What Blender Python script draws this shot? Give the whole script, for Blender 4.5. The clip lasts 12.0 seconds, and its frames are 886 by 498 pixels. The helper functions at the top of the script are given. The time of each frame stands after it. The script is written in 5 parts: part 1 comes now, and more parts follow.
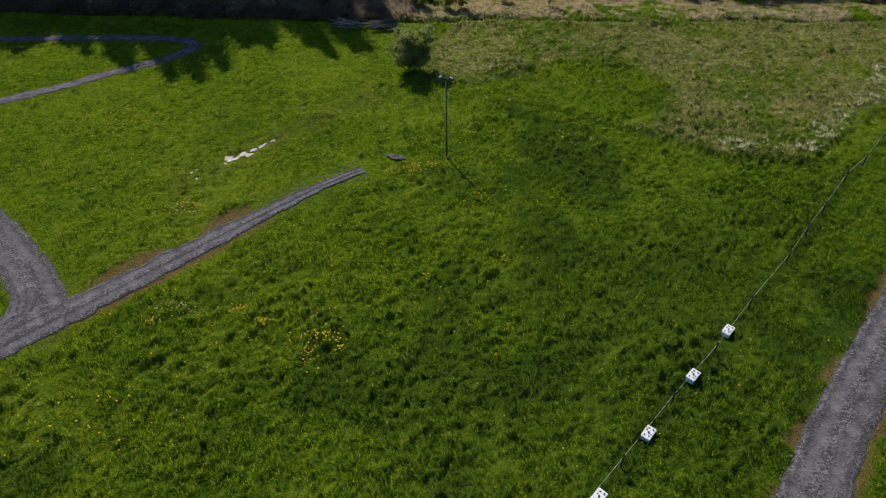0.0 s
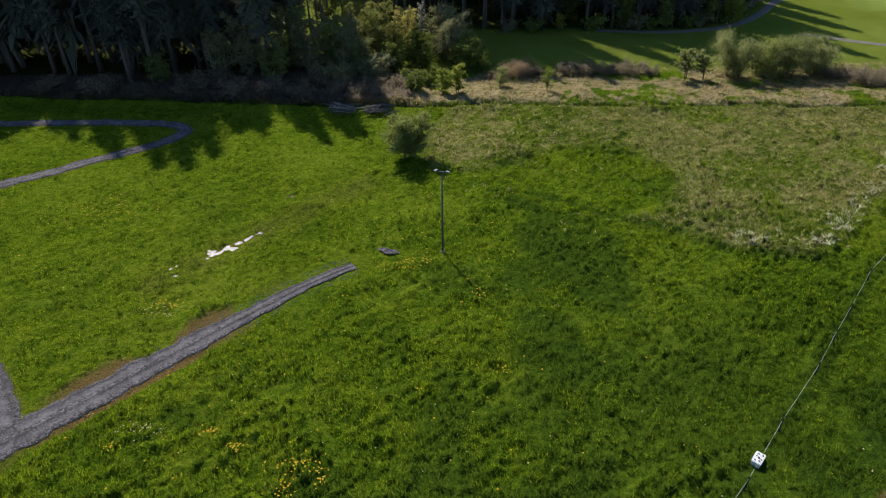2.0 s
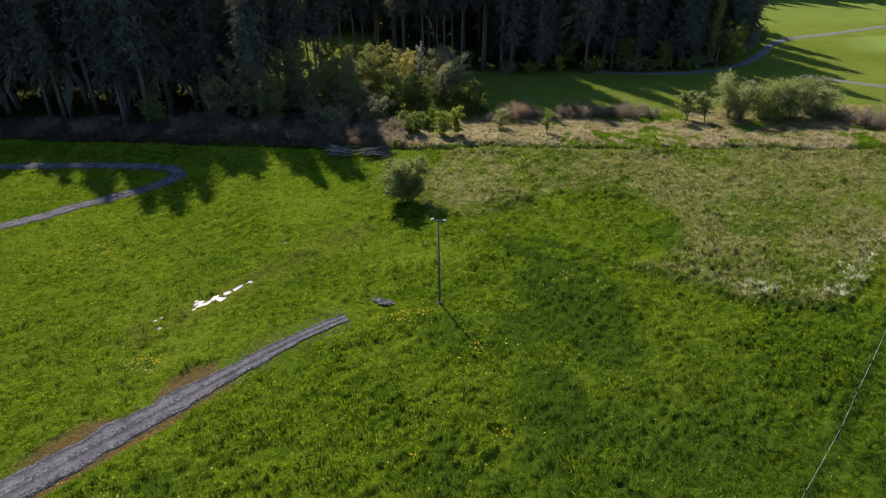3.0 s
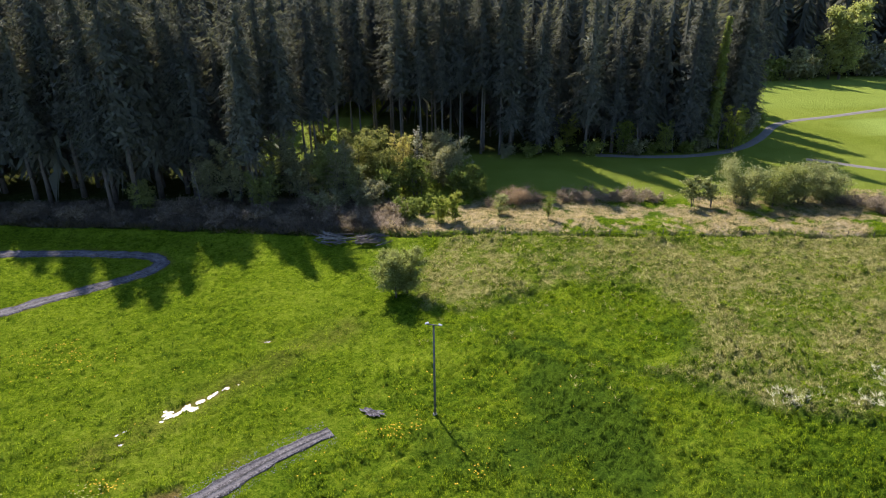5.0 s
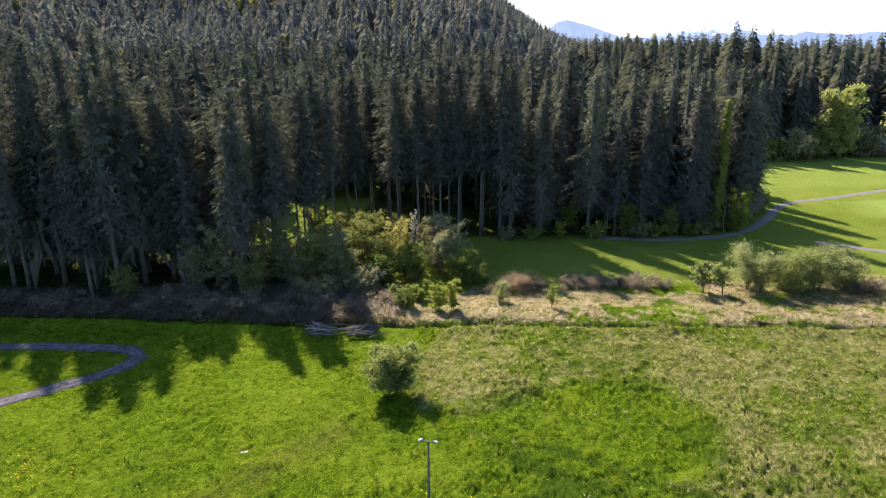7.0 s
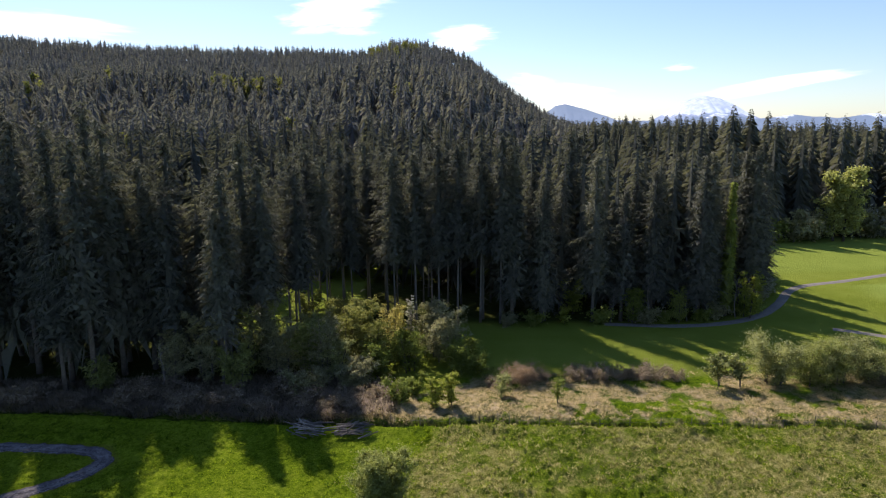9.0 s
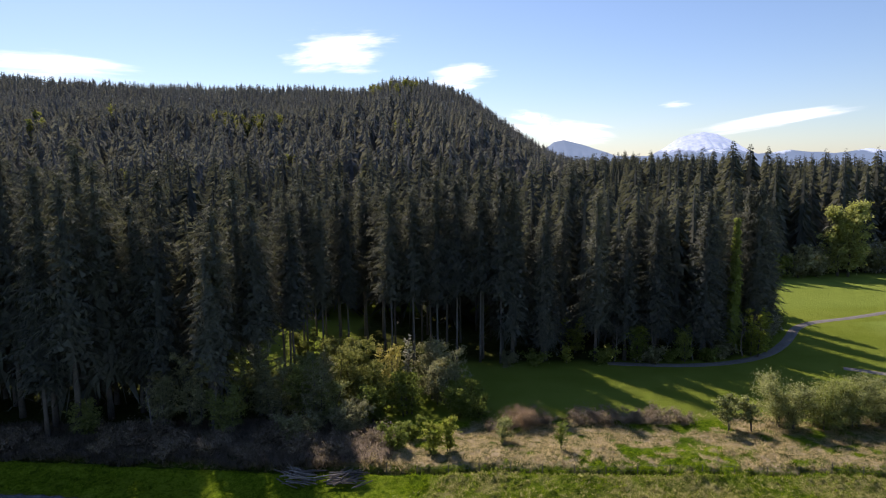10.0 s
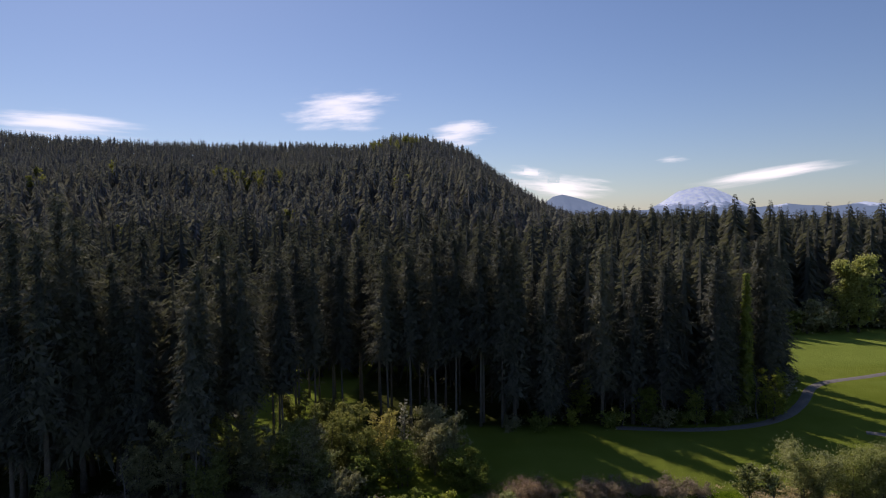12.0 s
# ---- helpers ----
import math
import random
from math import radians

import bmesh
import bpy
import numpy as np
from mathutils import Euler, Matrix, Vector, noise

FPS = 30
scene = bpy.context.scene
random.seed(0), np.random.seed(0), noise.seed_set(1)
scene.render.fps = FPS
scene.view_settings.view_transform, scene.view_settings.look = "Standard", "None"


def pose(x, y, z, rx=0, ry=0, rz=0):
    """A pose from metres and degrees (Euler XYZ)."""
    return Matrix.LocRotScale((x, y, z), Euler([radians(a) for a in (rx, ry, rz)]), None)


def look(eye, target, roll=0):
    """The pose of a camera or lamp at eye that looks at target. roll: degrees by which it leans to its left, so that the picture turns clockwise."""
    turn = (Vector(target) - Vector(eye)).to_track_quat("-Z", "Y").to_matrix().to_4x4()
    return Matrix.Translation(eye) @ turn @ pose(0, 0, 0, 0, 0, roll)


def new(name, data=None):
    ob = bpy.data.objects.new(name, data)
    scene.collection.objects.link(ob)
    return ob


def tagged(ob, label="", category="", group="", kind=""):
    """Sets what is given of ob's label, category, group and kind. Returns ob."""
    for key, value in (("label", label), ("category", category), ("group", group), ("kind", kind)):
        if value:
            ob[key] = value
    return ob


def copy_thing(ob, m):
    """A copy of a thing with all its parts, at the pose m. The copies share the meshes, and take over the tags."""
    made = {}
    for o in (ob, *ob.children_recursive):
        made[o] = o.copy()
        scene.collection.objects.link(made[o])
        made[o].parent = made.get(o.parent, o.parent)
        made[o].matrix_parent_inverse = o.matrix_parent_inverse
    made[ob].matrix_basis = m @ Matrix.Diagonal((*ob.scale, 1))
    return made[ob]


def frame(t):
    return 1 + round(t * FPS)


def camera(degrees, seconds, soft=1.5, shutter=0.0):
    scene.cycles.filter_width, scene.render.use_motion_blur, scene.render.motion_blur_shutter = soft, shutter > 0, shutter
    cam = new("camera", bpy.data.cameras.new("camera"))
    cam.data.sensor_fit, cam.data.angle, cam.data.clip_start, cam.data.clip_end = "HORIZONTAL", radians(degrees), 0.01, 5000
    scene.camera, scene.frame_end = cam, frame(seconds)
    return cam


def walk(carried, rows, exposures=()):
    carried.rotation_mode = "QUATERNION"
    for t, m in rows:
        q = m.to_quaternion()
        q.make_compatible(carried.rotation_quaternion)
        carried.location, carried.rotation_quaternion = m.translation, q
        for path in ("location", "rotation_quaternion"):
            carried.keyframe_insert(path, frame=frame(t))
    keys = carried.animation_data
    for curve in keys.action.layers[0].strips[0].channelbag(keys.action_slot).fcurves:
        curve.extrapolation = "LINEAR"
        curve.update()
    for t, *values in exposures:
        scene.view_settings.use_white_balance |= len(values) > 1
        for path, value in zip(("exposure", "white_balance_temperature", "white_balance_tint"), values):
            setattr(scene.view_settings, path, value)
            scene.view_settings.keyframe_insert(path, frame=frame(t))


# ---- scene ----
cam = camera(70.0, 12.0, soft=1.08)
PATH = [
    (0, (-0.197, -2.078, 29.706), (-0.204, -0.55, 28.415), -0.7),
    (0.5, (-0.139, -0.958, 29.679), (-0.144, 0.602, 28.427), -0.6),
    (1, (-0.081, 0.181, 29.687), (-0.085, 1.772, 28.476), -0.6),
    (1.5, (-0.039, 1.239, 29.732), (-0.041, 2.861, 28.562), -0.6),
    (2, (0.049, 2.35, 29.697), (0.048, 4.003, 28.571), -0.6),
    (2.5, (0.235, 3.512, 29.612), (0.233, 5.196, 28.533), -0.7),
    (3, (0.356, 4.677, 29.55), (0.354, 6.39, 28.518), -0.6),
    (5, (0.623, 9.228, 29.469), (0.625, 11.048, 28.639), -0.5),
    (5.5, (0.654, 10.348, 29.446), (0.658, 12.191, 28.67), -0.4),
    (6, (0.794, 11.407, 29.435), (0.797, 13.272, 28.713), -0.5),
    (6.5, (0.834, 12.459, 29.43), (0.838, 14.344, 28.764), -0.5),
    (7, (0.878, 13.546, 29.42), (0.883, 15.451, 28.811), -0.5),
    (7.5, (0.986, 14.652, 29.505), (0.99, 16.574, 28.952), -0.4),
    (9.5, (1.563, 18.604, 29.521), (1.563, 20.579, 29.206), -0.5),
    (10, (1.687, 19.613, 29.52), (1.688, 21.595, 29.257), -0.6),
    (10.5, (1.747, 20.445, 29.542), (1.748, 22.433, 29.327), -0.7),
    (11, (1.825, 21.214, 29.588), (1.825, 23.207, 29.416), -0.8),
    (11.5, (1.956, 22.026, 29.608), (1.957, 24.021, 29.477), -0.9),
    (12, (2.027, 22.964, 29.587), (2.029, 24.962, 29.494), -0.8),
]
walk(cam, [(t, look(eye, target, roll)) for t, eye, target, roll in PATH],
     [(0, -0.08, 6500, 12), (1.0, 0.03, 6500, 12), (2.5, 0.25, 6500, 13), (5.5, 1.08, 6600, 19), (7.5, 1.23, 6650, 20), (9.5, 0.35, 6750, 23), (10.8, 0.17, 6750, 26), (12, -0.42, 6650, 27)])

# ---- light ----
SUN_AZ, SUN_EL = radians(-26.5), radians(44)
world = bpy.data.worlds.new("sky")
scene.world = world
world.use_nodes = True
wn = world.node_tree.nodes
sky = wn.new("ShaderNodeTexSky")
sky.sky_type = "NISHITA"
sky.sun_disc = False
sky.sun_elevation = SUN_EL
sky.sun_rotation = SUN_AZ
sky.dust_density = 0.3
sky.ozone_density = 4.0
tone = wn.new("ShaderNodeMix")
tone.data_type, tone.blend_type = "RGBA", "MULTIPLY"
tone.inputs[0].default_value, tone.inputs[7].default_value = 1.0, (0.92, 1.0, 1.05, 1)
world.node_tree.links.new(sky.outputs[0], tone.inputs[6])
world.node_tree.links.new(tone.outputs[2], wn["Background"].inputs[0])
wn["Background"].inputs[1].default_value = 0.102
sun = new("sun", bpy.data.lights.new("sun", "SUN"))
sun.data.energy = 4.3
sun.data.angle = radians(0.55)
sun.data.color = (1.0, 0.95, 0.86)
SUN_DIR = Vector((math.sin(SUN_AZ) * math.cos(SUN_EL), math.cos(SUN_AZ) * math.cos(SUN_EL), math.sin(SUN_EL)))
sun.matrix_world = look(SUN_DIR * 200, (0, 0, 0))

rng = np.random.default_rng(7)


# ---- small tools ----
def lerp(a, b, t):
    return a + (b - a) * t


def smooth(a, b, x):
    t = np.clip((x - a) / (b - a), 0, 1)
    return t * t * (3 - 2 * t)


def vnoise(x, y, size, seed=0):
    """Value noise from 0 to 1 with features of about that size."""
    x, y = np.asarray(x, float) / size, np.asarray(y, float) / size
    xi, yi = np.floor(x).astype(np.int64), np.floor(y).astype(np.int64)
    fx, fy = x - xi, y - yi
    fx, fy = fx * fx * (3 - 2 * fx), fy * fy * (3 - 2 * fy)

    def h(i, j):
        n = (i * 374761393 + j * 668265263 + seed * 1274126177) & 0x7FFFFFFF
        n = ((n ^ (n >> 13)) * 1274126177) & 0x7FFFFFFF
        return ((n ^ (n >> 16)) & 0xFFFF) / 65535.0

    return lerp(lerp(h(xi, yi), h(xi + 1, yi), fx), lerp(h(xi, yi + 1), h(xi + 1, yi + 1), fx), fy)


def fbm(x, y, size, seed=0, octaves=4):
    total, amp, norm = 0, 1.0, 0
    for k in range(octaves):
        total = total + amp * vnoise(x, y, size / 2 ** k, seed + k * 17)
        norm += amp
        amp *= 0.5
    return total / norm


def inside(x, y, poly):
    x, y = np.asarray(x, float), np.asarray(y, float)
    r = np.zeros(x.shape, bool)
    for (x0, y0), (x1, y1) in zip(poly, poly[1:] + poly[:1]):
        c = (y0 > y) != (y1 > y)
        r ^= c & (x < (x1 - x0) * (y - y0) / ((y1 - y0) or 1e-9) + x0)
    return r


def near_line(x, y, line):
    """Distance to a polyline."""
    x, y = np.asarray(x, float), np.asarray(y, float)
    best = np.full(x.shape, 1e9)
    for (x0, y0), (x1, y1) in zip(line, line[1:]):
        dx, dy = x1 - x0, y1 - y0
        t = np.clip(((x - x0) * dx + (y - y0) * dy) / (dx * dx + dy * dy), 0, 1)
        best = np.minimum(best, np.hypot(x - x0 - t * dx, y - y0 - t * dy))
    return best


def poly_dist(x, y, poly, ragged=0.0, size=3.0, seed=3):
    """Signed distance to a closed outline, positive inside, its edge made ragged."""
    d = near_line(x, y, poly + poly[:1])
    d = np.where(inside(x, y, poly), d, -d)
    return d + ragged * (fbm(x, y, size, seed) - 0.5) * 2


def tri_mesh(name, verts, tris, smooth_faces=False, normals=None):
    me = bpy.data.meshes.new(name)
    verts, tris = np.asarray(verts, np.float32), np.asarray(tris, np.int32)
    if normals is not None:
        normals = np.asarray(normals, np.float32)
        normals = normals / np.maximum(np.linalg.norm(normals, axis=1), 1e-6)[:, None]
        a, b, c = verts[tris[:, 0]], verts[tris[:, 1]], verts[tris[:, 2]]
        wrong = (np.cross(b - a, c - a) * normals[tris[:, 0]]).sum(1) < 0
        tris = np.where(wrong[:, None], tris[:, ::-1], tris)
        smooth_faces = True
    n, m = len(verts), len(tris)
    me.vertices.add(n)
    me.vertices.foreach_set("co", verts.ravel())
    me.loops.add(m * 3)
    me.loops.foreach_set("vertex_index", tris.ravel())
    me.polygons.add(m)
    me.polygons.foreach_set("loop_start", np.arange(0, m * 3, 3, dtype=np.int32))
    me.polygons.foreach_set("use_smooth", np.full(m, smooth_faces))
    me.update(calc_edges=True)
    if normals is not None:
        me.normals_split_custom_set_from_vertices(normals)
    return me


class Soup:
    """Collects vertices and triangles."""

    def __init__(self):
        self.v, self.f, self.k, self.n = [], [], [], 0

    def add(self, v, f, normals=None):
        v = np.asarray(v, float).reshape(-1, 3)
        self.v.append(v)
        if normals is not None:
            self.k.append(normals)
        self.f.append(np.asarray(f, int).reshape(-1, 3) + self.n)
        self.n += len(v)

    def mesh(self, name, smooth_faces=False):
        return tri_mesh(name, np.concatenate(self.v), np.concatenate(self.f), smooth_faces, np.concatenate(self.k) if self.k else None)


def tube(soup, pts, radii, sides=6, cap=True):
    """A tapered tube along points."""
    pts = [Vector(p) for p in pts]
    rings = []
    for i, p in enumerate(pts):
        d = (pts[min(i + 1, len(pts) - 1)] - pts[max(i - 1, 0)]).normalized()
        u = d.cross(Vector((0.3, 0.9, 0.1)) if abs(d.y) < 0.9 else Vector((1, 0, 0))).normalized()
        w = d.cross(u)
        rings.append([tuple(p + (u * math.cos(a) + w * math.sin(a)) * radii[i]) for a in np.linspace(0, 2 * math.pi, sides, endpoint=False)])
    v = [c for r in rings for c in r]
    f = []
    for i in range(len(pts) - 1):
        for k in range(sides):
            a, b = i * sides + k, i * sides + (k + 1) % sides
            f += [(a, b, b + sides), (a, b + sides, a + sides)]
    if cap:
        for base, turn in ((0, -1), ((len(pts) - 1) * sides, 1)):
            for k in range(1, sides - 1):
                f.append((base, base + k, base + k + 1)[::turn])
    soup.add(v, f)


def box(soup, size, at=(0, 0, 0), bevel=0.0, turn=None):
    """A box with cut corners."""
    bm = bmesh.new()
    bmesh.ops.create_cube(bm, size=1)
    bmesh.ops.scale(bm, vec=size, verts=bm.verts)
    if bevel:
        bmesh.ops.bevel(bm, geom=bm.edges[:], offset=bevel, segments=2, affect="EDGES")
    if turn is not None:
        bmesh.ops.transform(bm, matrix=turn, verts=bm.verts)
    bmesh.ops.translate(bm, vec=at, verts=bm.verts)
    bmesh.ops.triangulate(bm, faces=bm.faces)
    bm.verts.index_update()
    soup.add([v.co[:] for v in bm.verts], [[v.index for v in f.verts] for f in bm.faces])
    bm.free()


def part(name, me, material, parent=None, label=""):
    if isinstance(me, Soup):
        me = me.mesh(name)
    if not me.materials:
        me.materials.append(material)
    ob = new(name, me)
    ob.parent = parent
    return tagged(ob, label)


def thing(name, at, label, category, group="", kind=""):
    ob = new(name)
    ob.location = at
    ob.empty_display_size = 0.2
    return tagged(ob, label, category, group, kind)


# ---- materials ----
class Nodes:
    def __init__(self, name):
        self.mat = bpy.data.materials.new(name)
        self.mat.use_nodes = True
        self.t = self.mat.node_tree
        self.bsdf = self.t.nodes["Principled BSDF"]
        self.out = self.t.nodes["Material Output"]

    def node(self, kind, **values):
        n = self.t.nodes.new(kind)
        for k, v in values.items():
            if k in n.inputs:
                n.inputs[k].default_value = v
        return n

    def link(self, a, b):
        self.t.links.new(a, b)

    def coords(self):
        return self.node("ShaderNodeTexCoord").outputs["Object"]

    def noise(self, scale, detail=4.0, rough=0.55, co=None):
        n = self.node("ShaderNodeTexNoise", Scale=scale, Detail=detail, Roughness=rough)
        self.link(co or self.coords(), n.inputs["Vector"])
        return n.outputs["Fac"]

    def ramp(self, fac, stops):
        r = self.node("ShaderNodeValToRGB")
        el = r.color_ramp.elements
        while len(el) < len(stops):
            el.new(0.5)
        for e, (p, c) in zip(el, stops):
            e.position, e.color = p, (*c, 1)
        self.link(fac, r.inputs[0])
        return r.outputs[0]

    def mix(self, fac, a, b, mode="MIX"):
        m = self.node("ShaderNodeMix")
        m.data_type, m.blend_type = "RGBA", mode
        for value, socket in ((fac, m.inputs[0]), (a, m.inputs[6]), (b, m.inputs[7])):
            if isinstance(value, (int, float)):
                socket.default_value = value
            elif isinstance(value, tuple):
                socket.default_value = (*value, 1)
            else:
                self.link(value, socket)
        return m.outputs[2]

    def math(self, op, a, b=0.0):
        m = self.node("ShaderNodeMath")
        m.operation = op
        for value, socket in ((a, m.inputs[0]), (b, m.inputs[1])):
            if isinstance(value, (int, float)):
                socket.default_value = value
            else:
                self.link(value, socket)
        return m.outputs[0]

    def attr(self, name):
        n = self.node("ShaderNodeAttribute")
        n.attribute_name = name
        return n.outputs["Fac"]

    def bump(self, height, strength, distance):
        b = self.node("ShaderNodeBump", Strength=strength, Distance=distance)
        self.link(height, b.inputs["Height"])
        self.link(b.outputs[0], self.bsdf.inputs["Normal"])

    def colour(self, c, rough=0.8, metal=0.0, spec=0.3):
        if isinstance(c, tuple):
            self.bsdf.inputs["Base Color"].default_value = (*c, 1)
        else:
            self.link(c, self.bsdf.inputs["Base Color"])
        self.bsdf.inputs["Roughness"].default_value = rough
        self.bsdf.inputs["Metallic"].default_value = metal
        self.bsdf.inputs["Specular IOR Level"].default_value = spec
        return self.mat


def leaf_material(name, dark, light, through_light=0.35, patch=1.2, gloss=0.25, own=0.3):
    """Leaves or blades: each its own shade, some light passing through."""
    n = Nodes(name)
    g = n.node("ShaderNodeNewGeometry")
    info = n.node("ShaderNodeObjectInfo")
    mixed = n.math("ADD", n.math("MULTIPLY", g.outputs["Random Per Island"], 0.45), n.math("MULTIPLY", n.noise(1 / patch, 3), 0.6))
    mixed = n.math("ADD", mixed, n.math("MULTIPLY", n.math("SUBTRACT", info.outputs["Random"], 0.5), own))
    c = n.ramp(mixed, [(0.2, dark), (0.85, light)])
    n.colour(c, 0.6, 0, gloss)
    tr = n.node("ShaderNodeBsdfTranslucent")
    n.link(n.mix(1.0, c, (1.0, 1.0, 0.6), "MULTIPLY"), tr.inputs[0])
    m = n.node("ShaderNodeMixShader")
    m.inputs[0].default_value = through_light
    n.link(n.bsdf.outputs[0], m.inputs[1])
    n.link(tr.outputs[0], m.inputs[2])
    n.link(m.outputs[0], n.out.inputs[0])
    return n.mat


def plain_material(name, a, b, size=0.1, rough=0.8, metal=0.0, relief=0.3, spec=0.3, depth=0.01):
    n = Nodes(name)
    f = n.noise(1 / size, 5)
    g = n.noise(0.23 / size, 3)
    n.colour(n.ramp(n.math("ADD", n.math("MULTIPLY", f, 0.6), n.math("MULTIPLY", g, 0.4)), [(0.3, a), (0.7, b)]), rough, metal, spec)
    n.bump(f, relief, depth)
    return n.mat


def ground_material():
    n = Nodes("meadow_ground")
    big, mid, fine = n.noise(0.09, 4), n.noise(0.9, 5, 0.65), n.noise(8.0, 5, 0.75)
    tuft = n.noise(2.6, 4, 0.65)
    blend = n.math("ADD", n.math("MULTIPLY", big, 0.2), n.math("ADD", n.math("MULTIPLY", mid, 0.2), n.math("ADD", n.math("MULTIPLY", tuft, 0.25), n.math("MULTIPLY", fine, 0.35))))
    green = n.ramp(blend, [(0.43, (0.034, 0.076, 0.005)), (0.5, (0.105, 0.170, 0.010)), (0.57, (0.215, 0.275, 0.022))])
    # lush mixes in darker green: partly grass tone, partly painted shading.
    green = n.mix(n.attr("lush"), green, n.ramp(blend, [(0.43, (0.024, 0.056, 0.007)), (0.57, (0.098, 0.165, 0.014))]))
    bright = n.ramp(blend, [(0.43, (0.060, 0.108, 0.006)), (0.49, (0.130, 0.196, 0.010)), (0.57, (0.222, 0.288, 0.026))])
    green = n.mix(n.attr("bright"), green, bright)
    dry = n.ramp(n.math("ADD", n.math("MULTIPLY", mid, 0.5), n.math("MULTIPLY", fine, 0.5)),
                 [(0.41, (0.070, 0.105, 0.014)), (0.5, (0.195, 0.198, 0.052)), (0.59, (0.41, 0.36, 0.15))])
    c = n.mix(n.attr("dry"), green, dry)
    brush = n.ramp(mid, [(0.38, (0.12, 0.13, 0.04)), (0.5, (0.29, 0.25, 0.12)), (0.63, (0.50, 0.40, 0.25))])
    c = n.mix(n.attr("brush"), c, brush)
    lawn = n.ramp(n.math("ADD", n.math("MULTIPLY", big, 0.6), n.math("MULTIPLY", fine, 0.4)), [(0.35, (0.155, 0.205, 0.025)), (0.65, (0.235, 0.285, 0.05))])
    c = n.mix(n.attr("lawn"), c, lawn)
    green_spot = n.ramp(fine, [(0.3, (0.24, 0.32, 0.065)), (0.7, (0.29, 0.37, 0.085))])
    c = n.mix(n.attr("putting"), c, green_spot)
    soil = n.ramp(fine, [(0.38, (0.125, 0.088, 0.026)), (0.62, (0.29, 0.195, 0.072))])
    c = n.mix(n.attr("soil"), c, soil)
    # Near-black floor: leaf litter with the shade under the trees in its colour.
    litter_shade = n.ramp(mid, [(0.35, (0.018, 0.02, 0.009)), (0.65, (0.05, 0.05, 0.02))])
    c = n.mix(n.attr("litter_shade"), c, litter_shade)
    n.colour(c, 0.95, 0, 0.0)
    n.bump(n.math("ADD", n.math("MULTIPLY", tuft, 0.4), n.math("MULTIPLY", fine, 0.7)), 1.0, 0.4)
    return n.mat


def gravel_material():
    n = Nodes("grey_gravel")
    vor = n.node("ShaderNodeTexVoronoi", Scale=9.0)
    n.link(n.coords(), vor.inputs["Vector"])
    stones = n.math("MULTIPLY", vor.outputs["Distance"], 1.0)
    chip = n.node("ShaderNodeSeparateColor")
    n.link(vor.outputs["Color"], chip.inputs[0])
    mid, fine = n.noise(0.8, 5, 0.6), n.noise(12.0, 4, 0.75)
    c = n.ramp(n.math("ADD", n.math("MULTIPLY", mid, 0.35), n.math("ADD", n.math("MULTIPLY", fine, 0.4), n.math("MULTIPLY", chip.outputs[0], 0.25))),
               [(0.36, (0.034, 0.031, 0.033)), (0.5, (0.092, 0.084, 0.087)), (0.64, (0.215, 0.198, 0.200))])
    c = n.mix(n.attr("worn"), c, n.ramp(mid, [(0.35, (0.092, 0.085, 0.088)), (0.65, (0.185, 0.172, 0.174))]))
    c = n.mix(n.attr("edge"), c, n.ramp(fine, [(0.35, (0.030, 0.030, 0.024)), (0.65, (0.085, 0.08, 0.068))]))
    n.colour(c, 0.92, 0, 0.2)
    n.bump(n.math("ADD", stones, fine), 0.7, 0.03)
    return n.mat


M_GROUND, M_GRAVEL = ground_material(), gravel_material()
M_GRASS = leaf_material("meadow_grass_blades", (0.062, 0.124, 0.004), (0.36, 0.47, 0.026), 0.5, 0.45, 0.0)
M_GRASS_BRIGHT = leaf_material("lush_grass_blades", (0.10, 0.185, 0.008), (0.345, 0.45, 0.03), 0.5, 0.45, 0.0)
M_GRASS_DARK = leaf_material("dark_grass_blades", (0.050, 0.100, 0.010), (0.125, 0.205, 0.022), 0.5, 2.0, 0.0)
M_DRY = leaf_material("dry_grass_blades", (0.15, 0.175, 0.045), (0.52, 0.47, 0.22), 0.45, 0.5, 0.0)
M_BLEACHED = leaf_material("bleached_grass_blades", (0.40, 0.40, 0.27), (0.72, 0.70, 0.52), 0.4, 0.8, 0.0)
M_REED = leaf_material("pink_tan_dead_stems", (0.20, 0.18, 0.07), (0.60, 0.48, 0.28), 0.45, 3.0, 0.0)
M_BRAMBLE = leaf_material("pink_brown_canes", (0.19, 0.155, 0.125), (0.44, 0.36, 0.285), 0.4, 1.2, 0.0)
M_RUST = leaf_material("rusty_dead_canes", (0.28, 0.20, 0.14), (0.56, 0.42, 0.31), 0.4, 1.0, 0.0)
M_FLOWER = plain_material("yellow_petals", (0.52, 0.30, 0.006), (0.76, 0.50, 0.02), 0.05, 0.7)
M_SEED = plain_material("pale_seed_heads", (0.42, 0.39, 0.13), (0.60, 0.55, 0.22), 0.05, 0.9)
M_FIR = leaf_material("dark_fir_needles", (0.096, 0.103, 0.094), (0.194, 0.200, 0.158), 0.33, 3.0, 0.0, 0.6)
# Far needles: paler, bluer colour stands in for haze over the distance.
M_FIR_HAZE = leaf_material("hazed_fir_needles", (0.146, 0.150, 0.166), (0.252, 0.256, 0.254), 0.38, 14.0, 0.0)
M_SPRING = leaf_material("fresh_yellow_green_leaves", (0.20, 0.25, 0.035), (0.47, 0.51, 0.12), 0.5, 1.0, 0.05)
M_OLIVE = leaf_material("olive_spring_leaves", (0.19, 0.21, 0.06), (0.44, 0.45, 0.17), 0.5, 1.0, 0.0)
